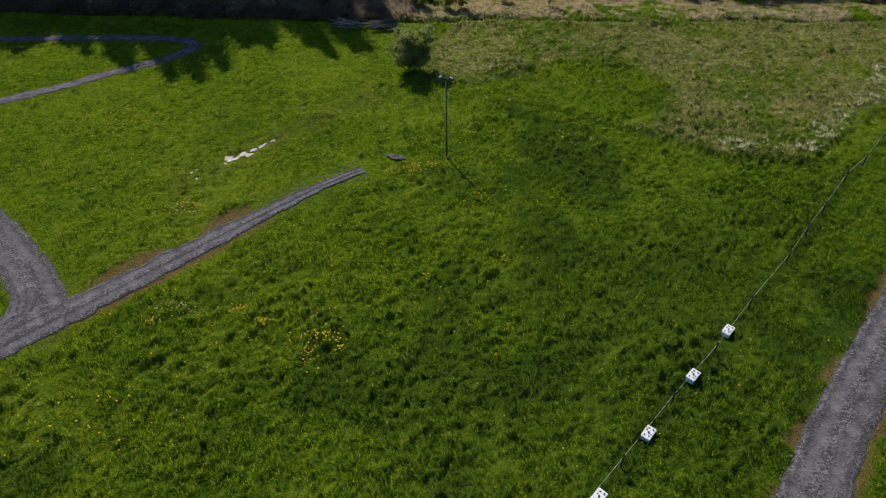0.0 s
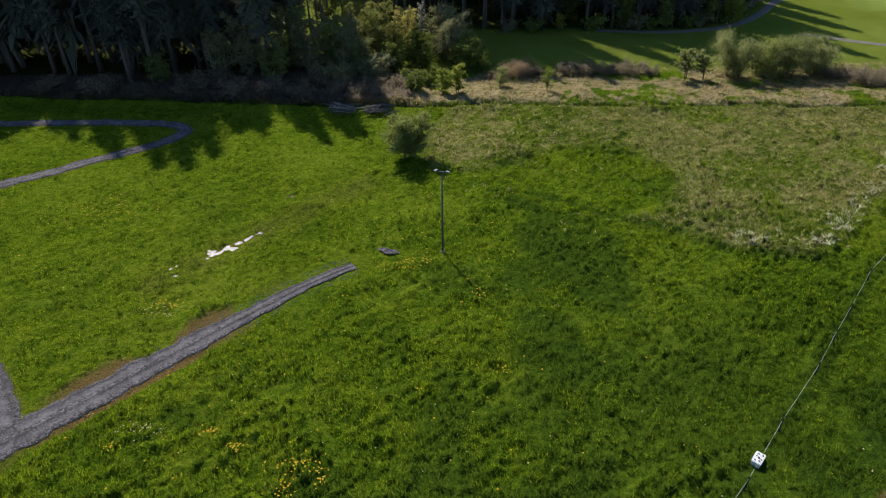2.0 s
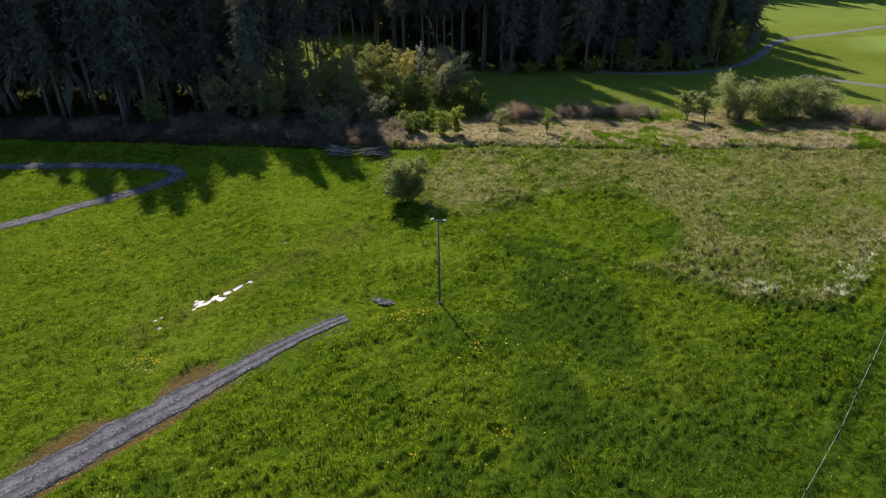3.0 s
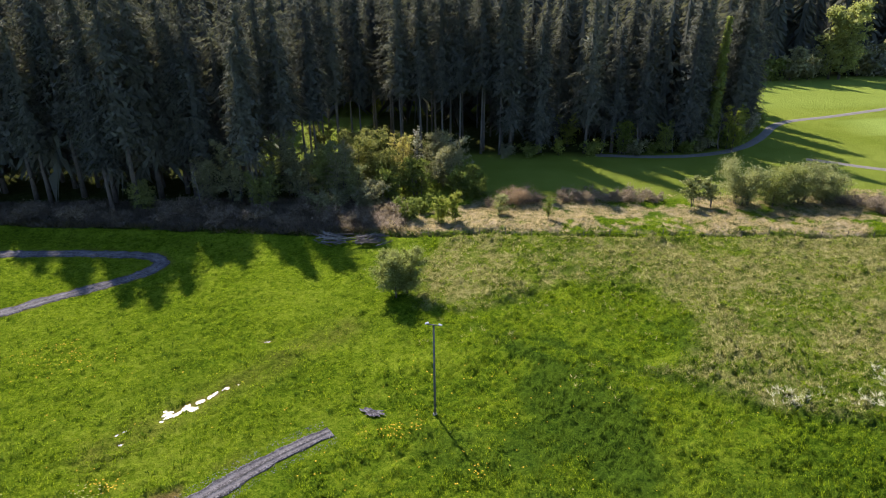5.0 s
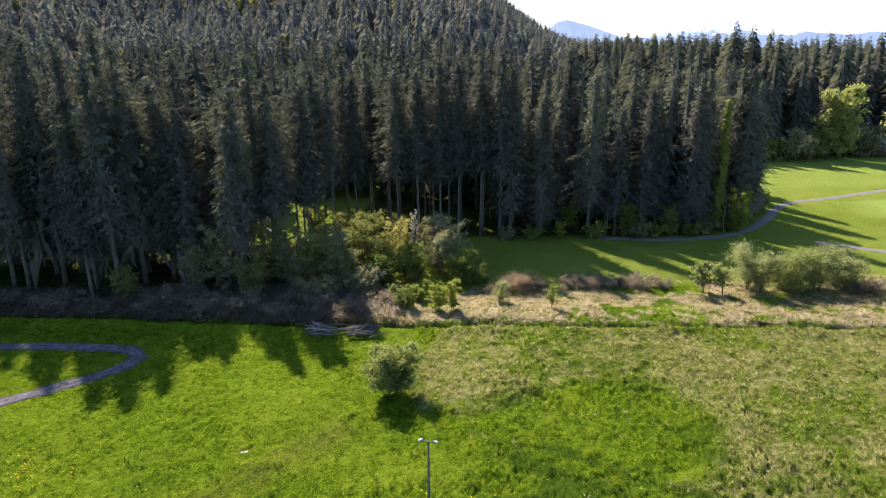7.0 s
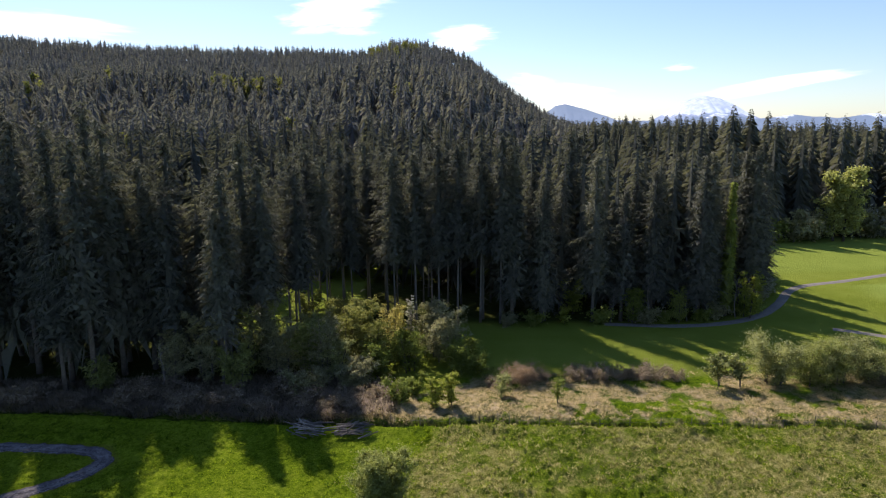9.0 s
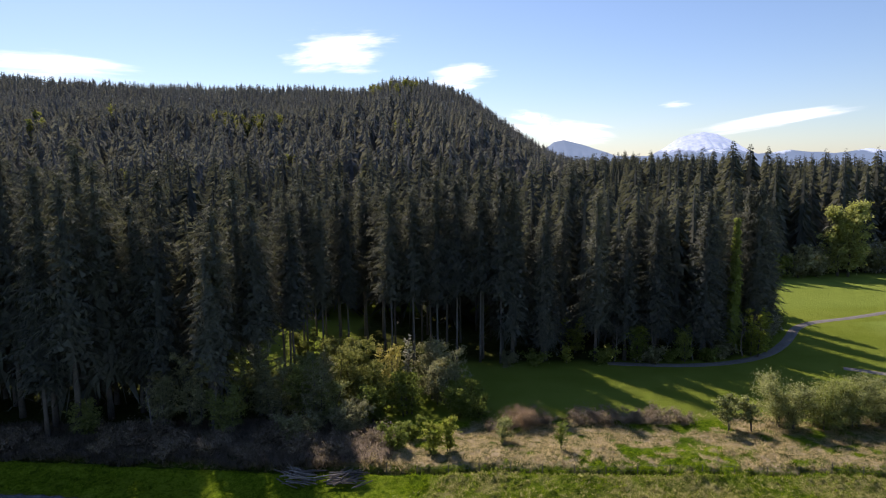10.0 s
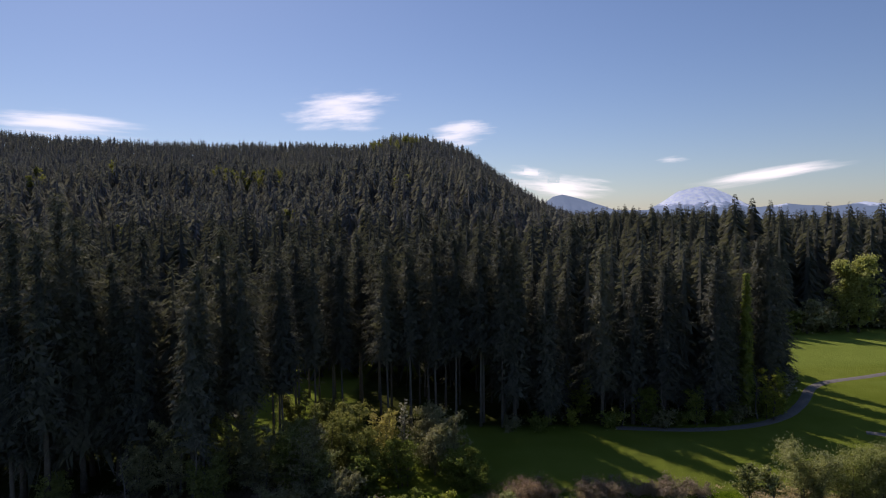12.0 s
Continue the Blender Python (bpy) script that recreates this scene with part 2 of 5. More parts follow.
M_LEAF = leaf_material("mid_green_leaves", (0.15, 0.20, 0.045), (0.36, 0.42, 0.12), 0.45, 1.0, 0.0)
M_WILLOW = leaf_material("grey_green_willow_leaves", (0.21, 0.24, 0.095), (0.48, 0.50, 0.24), 0.45, 1.0, 0.0)
M_BUSH = leaf_material("olive_bush_leaves", (0.18, 0.215, 0.06), (0.41, 0.45, 0.17), 0.45, 0.7, 0.0)
M_CATKIN = leaf_material("yellow_buff_catkins", (0.36, 0.32, 0.08), (0.70, 0.62, 0.24), 0.45, 0.8, 0.05)
M_TWIG = leaf_material("olive_grey_twigs", (0.24, 0.24, 0.13), (0.48, 0.47, 0.29), 0.45, 0.8, 0.0)
M_POPLAR = leaf_material("pale_poplar_leaves", (0.36, 0.39, 0.13), (0.60, 0.63, 0.27), 0.5, 2.0, 0.0)
M_BLOSSOM = leaf_material("white_blossom", (0.26, 0.26, 0.19), (0.56, 0.55, 0.46), 0.35, 0.6)
M_BARK = plain_material("grey_brown_bark", (0.05, 0.04, 0.032), (0.17, 0.145, 0.12), 0.12, 0.9, 0, 0.8)
M_BARK_PALE = plain_material("pale_grey_bark", (0.075, 0.066, 0.058), (0.20, 0.18, 0.16), 0.15, 0.9, 0, 0.6)
M_LOG = plain_material("weathered_grey_log_wood", (0.09, 0.075, 0.06), (0.42, 0.375, 0.32), 0.09, 0.9, 0, 0.7)
M_METAL = plain_material("dull_galvanised_steel", (0.07, 0.073, 0.078), (0.14, 0.145, 0.15), 0.3, 0.6, 0.3, 0.1)
M_LAMP = plain_material("pale_lamp_housing", (0.40, 0.41, 0.42), (0.55, 0.55, 0.55), 0.1, 0.5)
M_POST = plain_material("dark_weathered_post", (0.014, 0.014, 0.012), (0.045, 0.042, 0.034), 0.1, 0.8)
M_WOODPOST = plain_material("weathered_wood_post", (0.08, 0.07, 0.055), (0.2, 0.18, 0.15), 0.08, 0.9)
M_ROPE = plain_material("pale_electric_rope", (0.44, 0.48, 0.34), (0.58, 0.60, 0.46), 0.2, 0.8)
M_WIRE = plain_material("grey_fence_wire", (0.14, 0.14, 0.13), (0.25, 0.25, 0.24), 0.2, 0.5, 0.6)
M_WHITE = plain_material("white_painted_box", (0.70, 0.70, 0.69), (0.83, 0.83, 0.82), 0.12, 0.55, 0, 0.1)
M_BLACK = plain_material("black_rubber", (0.015, 0.015, 0.017), (0.04, 0.04, 0.042), 0.05, 0.7)
M_STONE = plain_material("loose_grey_stone", (0.10, 0.095, 0.095), (0.36, 0.345, 0.335), 0.5, 0.9)
M_CONCRETE = plain_material("grey_concrete", (0.22, 0.21, 0.2), (0.36, 0.35, 0.33), 0.1, 0.9)
M_PATH = plain_material("pale_cart_path_asphalt", (0.13, 0.118, 0.10), (0.23, 0.21, 0.18), 0.4, 0.9)


def water_material():
    n = Nodes("puddle_water")
    n.colour((0.06, 0.055, 0.04), 0.4, 0, 0.6)
    n.bump(n.noise(4.0, 3), 0.4, 0.05)
    return n.mat


M_WATER = water_material()

# ---- the plan ----
TRACK = [(-37.0, 15.0), (-29.6, 22.4), (-24.8, 27.1), (-21.0, 30.9), (-16.9, 35.1), (-13.5, 38.3), (-10.8, 41.0), (-7.2, 43.7)]
DRIVE = [(-25.6, 25.6), (-27.4, 28.5), (-29.9, 31.2), (-33.2, 34.5), (-36.6, 37.4), (-46.0, 45.7), (-58.0, 56.0)]
FORK = [(-34.0, 18.6), (-30.0, 23.0), (-28.2, 26.2), (-28.4, 28.8), (-30.6, 31.6)]
LOOP = [(-58.0, 48.6), (-46.0, 56.6), (-39.7, 60.8), (-37.0, 63.3), (-34.2, 65.2), (-30.6, 68.1), (-29.3, 70.6), (-31.0, 72.6), (-34.0, 73.0), (-40.0, 73.6), (-48.0, 73.5), (-66.0, 73.0)]
ROAD = [(-34.0, -42.0), (-10.0, -17.0), (8.0, 2.6), (13.2, 8.6), (17.0, 12.8), (18.5, 14.7), (21.7, 18.5), (25.1, 22.2), (28.1, 25.2), (31.0, 28.4), (38.5, 36.6), (52.0, 51.2), (70.0, 70.0)]
CART = [(26.0, 110.6), (37.0, 109.0), (45.6, 110.5), (52.0, 114.3), (57.0, 119.5), (60.5, 124.0), (64.3, 129.5), (69.5, 133.6), (79.0, 136.4), (95.0, 143.6), (125.0, 156.0), (170.0, 168.0)]
CART_TWO = [(59.0, 107.2), (62.0, 105.5), (67.0, 101.7), (80.0, 96.0), (110.0, 88.0)]
FENCE = [(5.0, 11.6), (8.7, 15.5), (12.3, 19.2), (15.7, 22.6), (19.3, 26.5), (23.6, 31.0), (26.0, 33.7), (28.5, 36.4), (32.2, 40.5), (35.3, 43.4), (39.0, 47.4), (43.0, 51.6), (47.0, 55.8), (51.0, 60.0), (55.0, 64.2), (59.0, 68.4)]
EDGE = [(-75.0, 85.0), (-54.0, 82.2), (-35.7, 80.4), (-15.3, 78.0), (-2.1, 77.3), (14.7, 76.3), (33.8, 75.5), (50.7, 75.2), (90.0, 75.0)]
ROUGH = [(-1.5, 60.2), (4.2, 59.8), (8.7, 62.6), (13.3, 64.3), (20.0, 63.0), (23.0, 57.0), (18.5, 51.2), (16.4, 50.2), (20.3, 47.3), (24.8, 44.4), (30.3, 43.4), (35.0, 47.3), (42.8, 53.7), (62.0, 75.0), (20.0, 76.0), (2.0, 76.8), (-2.0, 70.0)]
BRUSH = [(-14.0, 78.5), (-2.0, 77.8), (14.7, 76.8), (33.8, 76.0), (50.7, 75.7), (90.0, 75.5), (90.0, 95.0), (60.0, 92.5), (47.0, 91.0), (32.0, 90.5), (17.0, 90.5), (7.0, 90.5), (-3.0, 84.0)]
LEFT_BANK = [(-90.0, 86.0), (-54.0, 82.6), (-35.7, 80.8), (-15.0, 78.4), (-4.0, 78.0), (-3.0, 86.0), (-10.0, 90.0), (-30.0, 90.0), (-90.0, 92.0)]
WOOD = [(-95.0, 86.0), (-40.0, 85.0), (-16.0, 87.0), (-14.0, 107.0), (-13.0, 112.0), (8.0, 112.0), (28.0, 111.2), (44.0, 112.0), (51.0, 116.0), (56.5, 122.5), (60.0, 131.0), (58.0, 138.0), (10.0, 146.0), (-12.0, 146.0), (-15.0, 109.0), (-95.0, 109.0)]
WEDGE = [(3.0, 57.8), (6.2, 55.6), (9.2, 52.8), (12.4, 50.0), (15.2, 47.6), (14.8, 44.0), (12.8, 38.4), (10.4, 38.8), (9.6, 43.5), (6.4, 46.5), (7.0, 51.0), (4.0, 55.4)]
PUDDLES = [(-18.9, 45.6, 0.6, 0.3, 40), (-18.1, 46.4, 0.6, 0.36, 42), (-17.3, 47.1, 0.56, 0.3, 40), (-16.5, 47.8, 0.48, 0.22, 38), (-15.8, 48.5, 0.32, 0.19, 40), (-19.5, 45.9, 0.2, 0.09, 20), (-19.3, 44.8, 0.18, 0.1, 30), (-20.5, 44.6, 0.14, 0.07, 35), (-21.3, 43.8, 0.4, 0.1, 35), (-21.8, 43.4, 0.18, 0.09, 80), (-21.1, 42.5, 0.24, 0.16, 10), (-15.1, 49.0, 0.18, 0.07, 30), (-14.3, 55.0, 0.4, 0.12, 8)]
ROADS = ((TRACK, 1.25), (DRIVE, 1.55), (FORK, 0.95), (LOOP, 0.9), (ROAD, 1.45), (CART, 1.0), (CART_TWO, 0.9), ([(-5.3, 45.9), (-3.7, 45.3)], 0.35))

RIDGE_A = [-1.2, -0.69, -0.6, -0.51, -0.425, -0.31, -0.195, -0.124, -0.08, -0.053, -0.009, 0.044, 0.079, 0.11, 0.15, 0.21, 0.4]
RIDGE_Z = [188, 184, 172, 165, 160, 155, 155, 150, 165, 169, 161, 137, 108, 80, 46, 16, 0]


def hill(x, y):
    x, y = np.asarray(x, float), np.asarray(y, float)
    d = y - 23.0
    a = x / np.maximum(d, 50)
    r = np.interp(a, RIDGE_A, RIDGE_Z) * 0.895
    ramp = np.interp(d, [165, 200, 350, 430, 620, 1050], [0, 0.035, 0.235, 0.27, 0.37, 1.0])
    back = 1 - smooth(1100, 2100, d) * 0.8
    wob = (fbm(x, y, 170, 5) - 0.5) * 26 * smooth(230, 400, d) * (1 - smooth(850, 1040, d))
    return (r * ramp + wob * np.clip(r / 105, 0, 1)) * back * (d > 165)


def road_dist(x, y):
    best = np.full(np.shape(x), 1e9)
    for line, half in ROADS:
        best = np.minimum(best, near_line(x, y, line) - half)
    return best


def tufts(x, y):
    """Height of the matted grass: rounded lumps with creases between them."""
    u, v = x * 0.83 + y * 0.56, -x * 0.56 + y * 0.83
    wx, wy = fbm(u, v, 1.7, 101, 2) * 1.0, fbm(u, v, 1.7, 102, 2) * 1.0
    a = np.abs(2 * vnoise(u + wx, v * 1.25 + wy, 0.66, 103) - 1)
    c = np.abs(2 * vnoise(u * 0.9 - v * 0.4 + wy, v * 0.9 + u * 0.4, 0.38, 104) - 1)
    tall = 0.55 + 1.2 * vnoise(u, v, 6.0, 105) * vnoise(u, v, 2.4, 106) * 1.6
    calm = 1 - 0.45 * smooth(-6, 6, (y - x) - 52) * (x < 4)
    return (0.5 * a + 0.4 * c + 0.2 * vnoise(u, v, 0.4, 107)) * tall * calm * 0.55


def gz(x, y):
    """Height of the ground."""
    x, y = np.broadcast_arrays(np.asarray(x, float), np.asarray(y, float))
    meadow = (y < 90) & (y > -20) & (np.abs(x) < 110)
    z = np.zeros(np.broadcast(x, y).shape)
    rough = smooth(0.1, 1.6, road_dist(x, y)) * np.where(meadow, 1.0, 0.15)
    z = z + rough * ((fbm(x, y, 2.2, 11, 2) - 0.5) * 0.3 + (fbm(x, y, 9, 12, 2) - 0.5) * 0.3)
    near = meadow & (x > -60) & (x < 62) & (y > 6) & (y < 82)
    if near.any():
        z[near] += (rough[near] * tufts(x[near], y[near]))
    bank = np.exp(-((near_line(x, y, EDGE) - 0.0) / 0.7) ** 2)
    z = z - 0.4 * bank + 0.35 * np.exp(-((near_line(x, y + 1.4, EDGE) - 0) / 1.0) ** 2) * (y < 100)
    near &= (x > -4) & (y > 41)
    if near.any():
        z[near] += 0.25 * smooth(-0.25, 0.3, poly_dist(x[near], y[near], ROUGH, 0.5, 2.0, 21))
    rise = y - np.interp(x, [p[0] for p in EDGE], [p[1] for p in EDGE])
    z = z + 0.36 * smooth(0.05, 0.4, rise) * (1 - smooth(2.5, 8, rise)) * smooth(-16, -6, x)
    for px, py, a, b, turn in PUDDLES:
        c, s = math.cos(radians(turn)), math.sin(radians(turn))
        u, v = (x - px) * c + (y - py) * s, -(x - px) * s + (y - py) * c
        z = z * (1 - np.exp(-((u / (a * 1.5)) ** 2 + (v / (b * 2)) ** 2))) 
    return z + hill(x, y)


def gz1(x, y):
    return float(gz(np.array([x]), np.array([y]))[0])


# ---- ground: one sheet to the horizon ----
def build_ground():
    fine_x, fine_y = np.concatenate([np.arange(-58, -34, 0.4), np.arange(-34, 36, 0.21), np.arange(36, 60, 0.4)]), np.concatenate([np.arange(8, 46, 0.2), np.arange(46, 80, 0.33), np.arange(80, 96, 0.6)])
    xs = np.concatenate([-np.geomspace(4000, 60, 34), fine_x, np.geomspace(61, 4000, 40)])
    ys = np.concatenate([[-3000, -1200, -500, -200, -80, -30, -8, 0, 4], fine_y, np.arange(97, 200, 2.0), np.geomspace(203, 4300, 70)])
    gx, gy = np.meshgrid(xs, ys)
    x, y = gx.ravel(), gy.ravel()
    fine = (np.abs(x) < 57) & (y > 9) & (y < 79)
    x = x + fine * rng.uniform(-0.07, 0.07, len(x))
    y = y + fine * rng.uniform(-0.07, 0.07, len(x))
    v = np.stack([x, y, gz(x, y)], 1)
    nx, ny = len(xs), len(ys)
    i, j = np.meshgrid(np.arange(nx - 1), np.arange(ny - 1))
    a = (j * nx + i).ravel()
    f = np.concatenate([np.stack([a, a + 1, a + nx + 1], 1), np.stack([a, a + nx + 1, a + nx], 1)])
    me = tri_mesh("ground", v, f, True)
    masks = zone_masks(x, y)
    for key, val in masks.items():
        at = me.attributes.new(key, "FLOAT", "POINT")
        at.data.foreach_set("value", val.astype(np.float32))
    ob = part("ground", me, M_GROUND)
    return tagged(ob, "grassy meadow ground with lawn and wooded hill beyond", "ground", kind="structure")


def zone_masks(x, y):
    m = {}
    edge_y = np.interp(x, [p[0] for p in EDGE], [p[1] for p in EDGE])
    rough = smooth(-0.8, 1.5, poly_dist(x, y, ROUGH, 1.4, 4.0, 21))
    patchy = smooth(0.36, 0.60, 0.55 * fbm(x, y, 6.0, 31) + 0.45 * fbm(x, y, 1.2, 32)) * 0.8 + 0.2
    greener = np.exp(-(((x - 17) / 8) ** 2 + ((y - 58) / 7) ** 2)) * 0.6
    m["dry"] = np.clip(rough * patchy * (1 - greener), 0, 1)
    m["brush"] = smooth(-0.6, 0.6, poly_dist(x, y, BRUSH, 1.2, 3.0, 22)) * smooth(0.36, 0.52, 0.6 * fbm(x, y, 4.0, 33) + 0.4 * fbm(x, y, 1.1, 34))
    # Litter under the trees; bank and ditch line take its near-black as shade.
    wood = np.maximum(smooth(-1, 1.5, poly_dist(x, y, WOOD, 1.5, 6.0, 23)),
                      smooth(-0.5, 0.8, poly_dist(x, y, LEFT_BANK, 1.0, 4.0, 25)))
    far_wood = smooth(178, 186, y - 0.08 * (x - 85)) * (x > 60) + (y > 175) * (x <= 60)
    m["litter_shade"] = np.clip(wood * 0.85 + far_wood + 0.95 * np.exp(-(near_line(x, y, EDGE) / 0.5) ** 2), 0, 1) * 1.0
    m["lawn"] = ((y > edge_y + 8) * (y < 200) * smooth(89.5, 91, y + (fbm(x, y, 4, 41) - 0.5) * 2)).astype(float)
    put = ((x - 96) / 16) ** 2 + ((y - 128) / 9) ** 2
    m["putting"] = np.maximum(1 - smooth(0.9, 1.05, put), 0.45 * smooth(140, 146, y - 0.1 * x + 6) * (y < 190) * (x > 60))
    d = near_line(x, y, TRACK) - 1.25
    up = (y - x) > 49.5
    verge = smooth(1.3, 0.1, d + (fbm(x, y, 2.2, 42) - 0.5) * 2.0) * smooth(-26, -23, x) * smooth(-11, -17, x) * up * smooth(0.36, 0.5, fbm(x, y, 3.5, 49))
    d2 = near_line(x, y, ROAD) - 1.45
    verge2 = smooth(0.7, 0.05, d2 + (fbm(x, y, 1.6, 43) - 0.5) * 1.6) * smooth(0.4, 0.55, fbm(x, y, 4.0, 56)) * 0.95
    d3 = np.minimum(near_line(x, y, DRIVE) - 1.55, near_line(x, y, LOOP) - 0.85)
    verge3 = smooth(0.4, 0.0, d3 + (fbm(x, y, 1.6, 44) - 0.5)) * 0.3
    wet = np.zeros(len(x))
    for px, py, a, b, turn in PUDDLES:
        c, s = math.cos(radians(turn)), math.sin(radians(turn))
        u, w = (x - px) * c + (y - py) * s, -(x - px) * s + (y - py) * c
        wet = np.maximum(wet, np.exp(-((u / (a * 1.3)) ** 2 + (w / (b * 1.6)) ** 2)))
    path_wear = np.exp(-(near_line(x, y, [(-22, 41.5), (-15, 49.5), (-8, 57)]) / 1.6) ** 2) * 0.45
    m["soil"] = np.clip(np.maximum.reduce([verge, verge2, verge3, wet * 0.75, path_wear * fbm(x, y, 1.2, 45)]), 0, 1)
    left = smooth(-6, 6, (y - x * 1.0) - 52 + (fbm(x, y, 9, 46) - 0.5) * 9)
    m["bright"] = np.clip(left * (x < 6) * smooth(12, -2, x) * (0.55 + 0.45 * fbm(x, y, 7, 47)), 0, 1)
    # Dark patches: shading from the lie of the grass, put into its colour.
    dark = smooth(-0.8, 1.0, poly_dist(x, y, WEDGE, 1.3, 3.0, 50)) * 1.2
    dark = dark + smooth(4.5, 1.0, near_line(x, y, [(8, 47), (10.5, 43), (12.5, 40)]) + (fbm(x, y, 4, 52) - 0.5) * 4) * 0.8
    dark = dark + np.exp(-(((x - 15) / 8) ** 2 + ((y - 30) / 9) ** 2)) * 0.6 + smooth(3.5, 0.5, near_line(x, y, [(-10.5, 61), (-8, 57.5), (-4, 57)]) + (fbm(x, y, 3, 54) - 0.5) * 3) * 0.8
    # Line at the rough paints its shaded face; fence line is darker grass.
    dark = dark + np.exp(-((near_line(x, y, [(9, 55), (14.5, 51.3), (26, 44.6), (30, 43.6)])) / 0.7) ** 2) + 0.7 * smooth(0.9, 0.2, near_line(x, y, FENCE))
    dark = dark + 0.8 * smooth(0.6, 0.72, fbm(x, y, 7, 55)) + 0.3 * smooth(6, 16, x - (y - 30) * 0.9) * smooth(46, 34, y)
    m["lush"] = np.clip(dark * (0.75 + 0.8 * (fbm(x, y, 2.5, 48) - 0.3)), 0, 1)
    return m


build_ground()


# ---- roads ----
def ribbon(name, line, half, material, lift, label, category, step=0.3, ragged=0.3, cross=17, end=1.0, seams=(-0.72, 0.72)):
    """A strip along a smoothed line with ragged edges and two wheel tracks."""
    p = np.array(line, float)
    for _ in range(2):
        q = np.concatenate([p[:1], np.stack([lerp(p[:-1], p[1:], 0.25), lerp(p[:-1], p[1:], 0.75)], 1).reshape(-1, 2), p[-1:]])
        p = q
    s = np.concatenate([[0], np.cumsum(np.hypot(*np.diff(p, axis=0).T))])
    t = np.arange(0, s[-1], step)
    c = np.stack([np.interp(t, s, p[:, 0]), np.interp(t, s, p[:, 1])], 1)
    d = np.gradient(c, axis=0)
    d /= np.linalg.norm(d, axis=1)[:, None]
    nrm = np.stack([-d[:, 1], d[:, 0]], 1)
    us = np.linspace(-1, 1, cross)
    v, worn, edge = [], [], []
    for u in us:
        w = half * lerp(1.0, end, smooth(0.45, 1.0, t / t[-1])) * (1 + ragged * (0.5 * fbm(t, t * 0, 2.2, 51 + int(u > 0) * 9) + 0.9 * fbm(t, t * 0, 0.6, 61 + int(u > 0) * 9) - 0.7) * 2 / max(half, 0.6)) * u
        q = c + nrm * w[:, None]
        rut = math.exp(-((abs(u) - 0.42) / 0.2) ** 2)
        line = max(math.exp(-((u - q) / 0.07) ** 2) for q in seams)
        z = gz(q[:, 0], q[:, 1]) * 0.3 + lift + 0.03 * (1 - u * u) - 0.03 * rut + 0.03 * line - 0.05 * (abs(u) == 1) + (fbm(q[:, 0], q[:, 1], 0.8, 53) - 0.5) * 0.04
        v.append(np.stack([q[:, 0], q[:, 1], z], 1))
        worn.append(np.full(len(t), rut * 0.8))
        edge.append(np.clip(np.full(len(t), smooth(0.85, 1.0, np.array([abs(u)]))[0] * 0.7 + line * 0.8) * (0.5 + fbm(t, t * 0 + u, 3.0, 57)), 0, 1))
    v = np.stack(v, 1)
    n = cross
    i, j = np.meshgrid(np.arange(n - 1), np.arange(len(t) - 1))
    a = (j * n + i).ravel()
    f = np.concatenate([np.stack([a, a + n + 1, a + 1], 1), np.stack([a, a + n, a + n + 1], 1)])
    me = tri_mesh(name, v.reshape(-1, 3), f, True)
    for key, val in (("worn", worn), ("edge", edge)):
        at = me.attributes.new(key, "FLOAT", "POINT")
        at.data.foreach_set("value", np.stack(val, 1).ravel().astype(np.float32))
    return tagged(part(name, me, material), label, category, kind="structure")


ribbon("track", TRACK, 1.22, M_GRAVEL, 0.075, "grey gravel farm track with two wheel ruts", "track", cross=29, end=0.45, seams=(-0.12, 0.74))
ribbon("drive", DRIVE, 1.55, M_GRAVEL, 0.05, "grey gravel drive branching off the track", "drive")
ribbon("drive_fork", FORK, 0.95, M_GRAVEL, 0.06, "worn gravel bend between drive and track", "drive")
ribbon("loop_track", LOOP, 0.85, M_GRAVEL, 0.06, "grey gravel track looping beside the wood", "track")
ribbon("road", ROAD, 1.45, M_GRAVEL, 0.06, "wide grey gravel lane beside the fence", "road", ragged=0.14)
ribbon("cart_path", CART, 0.8, M_PATH, 0.06, "pale paved path along the wood and lawn", "path", 0.8, 0.05, 5)
ribbon("cart_path_branch", CART_TWO, 0.75, M_PATH, 0.06, "pale paved path in tree shadow on lawn", "path", 0.8, 0.05, 5)


def blob_sheet(name, x, y, a, b, turn, z, material, label, category, seed):
    ang = np.linspace(0, 2 * math.pi, 40, endpoint=False)
    r = 1 + 0.9 * (fbm(np.cos(ang) * 2 + seed * 7, np.sin(ang) * 2, 1.0, seed) - 0.5) + 0.5 * (rng.random(40) - 0.5)
    c, s = math.cos(radians(turn)), math.sin(radians(turn))
    u, w = np.cos(ang) * a * r, np.sin(ang) * b * r
    rim = np.stack([x + u * c - w * s, y + u * s + w * c, np.full(40, z)], 1)
    v = np.concatenate([[[x, y, z + 0.004]], rim])
    f = [(0, 1 + k, 1 + (k + 1) % 40) for k in range(40)]
    return tagged(part(name, tri_mesh(name, v, f, True), material), label, category, kind="structure")


for k, (px, py, a, b, turn) in enumerate(PUDDLES):
    for q in range(5 if a > 0.3 else 1):
        ox, oy = (rng.normal(0, 0.55, 2) * (a, b * 1.6)) if a > 0.3 else (0, 0)
        c, s = math.cos(radians(turn)), math.sin(radians(turn))
        ux, uy, sz = px + ox * c - oy * s, py + ox * s + oy * c, rng.uniform(0.3, 0.65) if a > 0.3 else 1.0
        blob_sheet("puddle", ux, uy, a * sz, b * sz * 1.1, turn + rng.normal(0, 20), gz1(px, py) + 0.05 + 0.005 * q, M_WATER, "shallow puddle reflecting bright sky in grass", "puddle", k * 5 + q + 1)
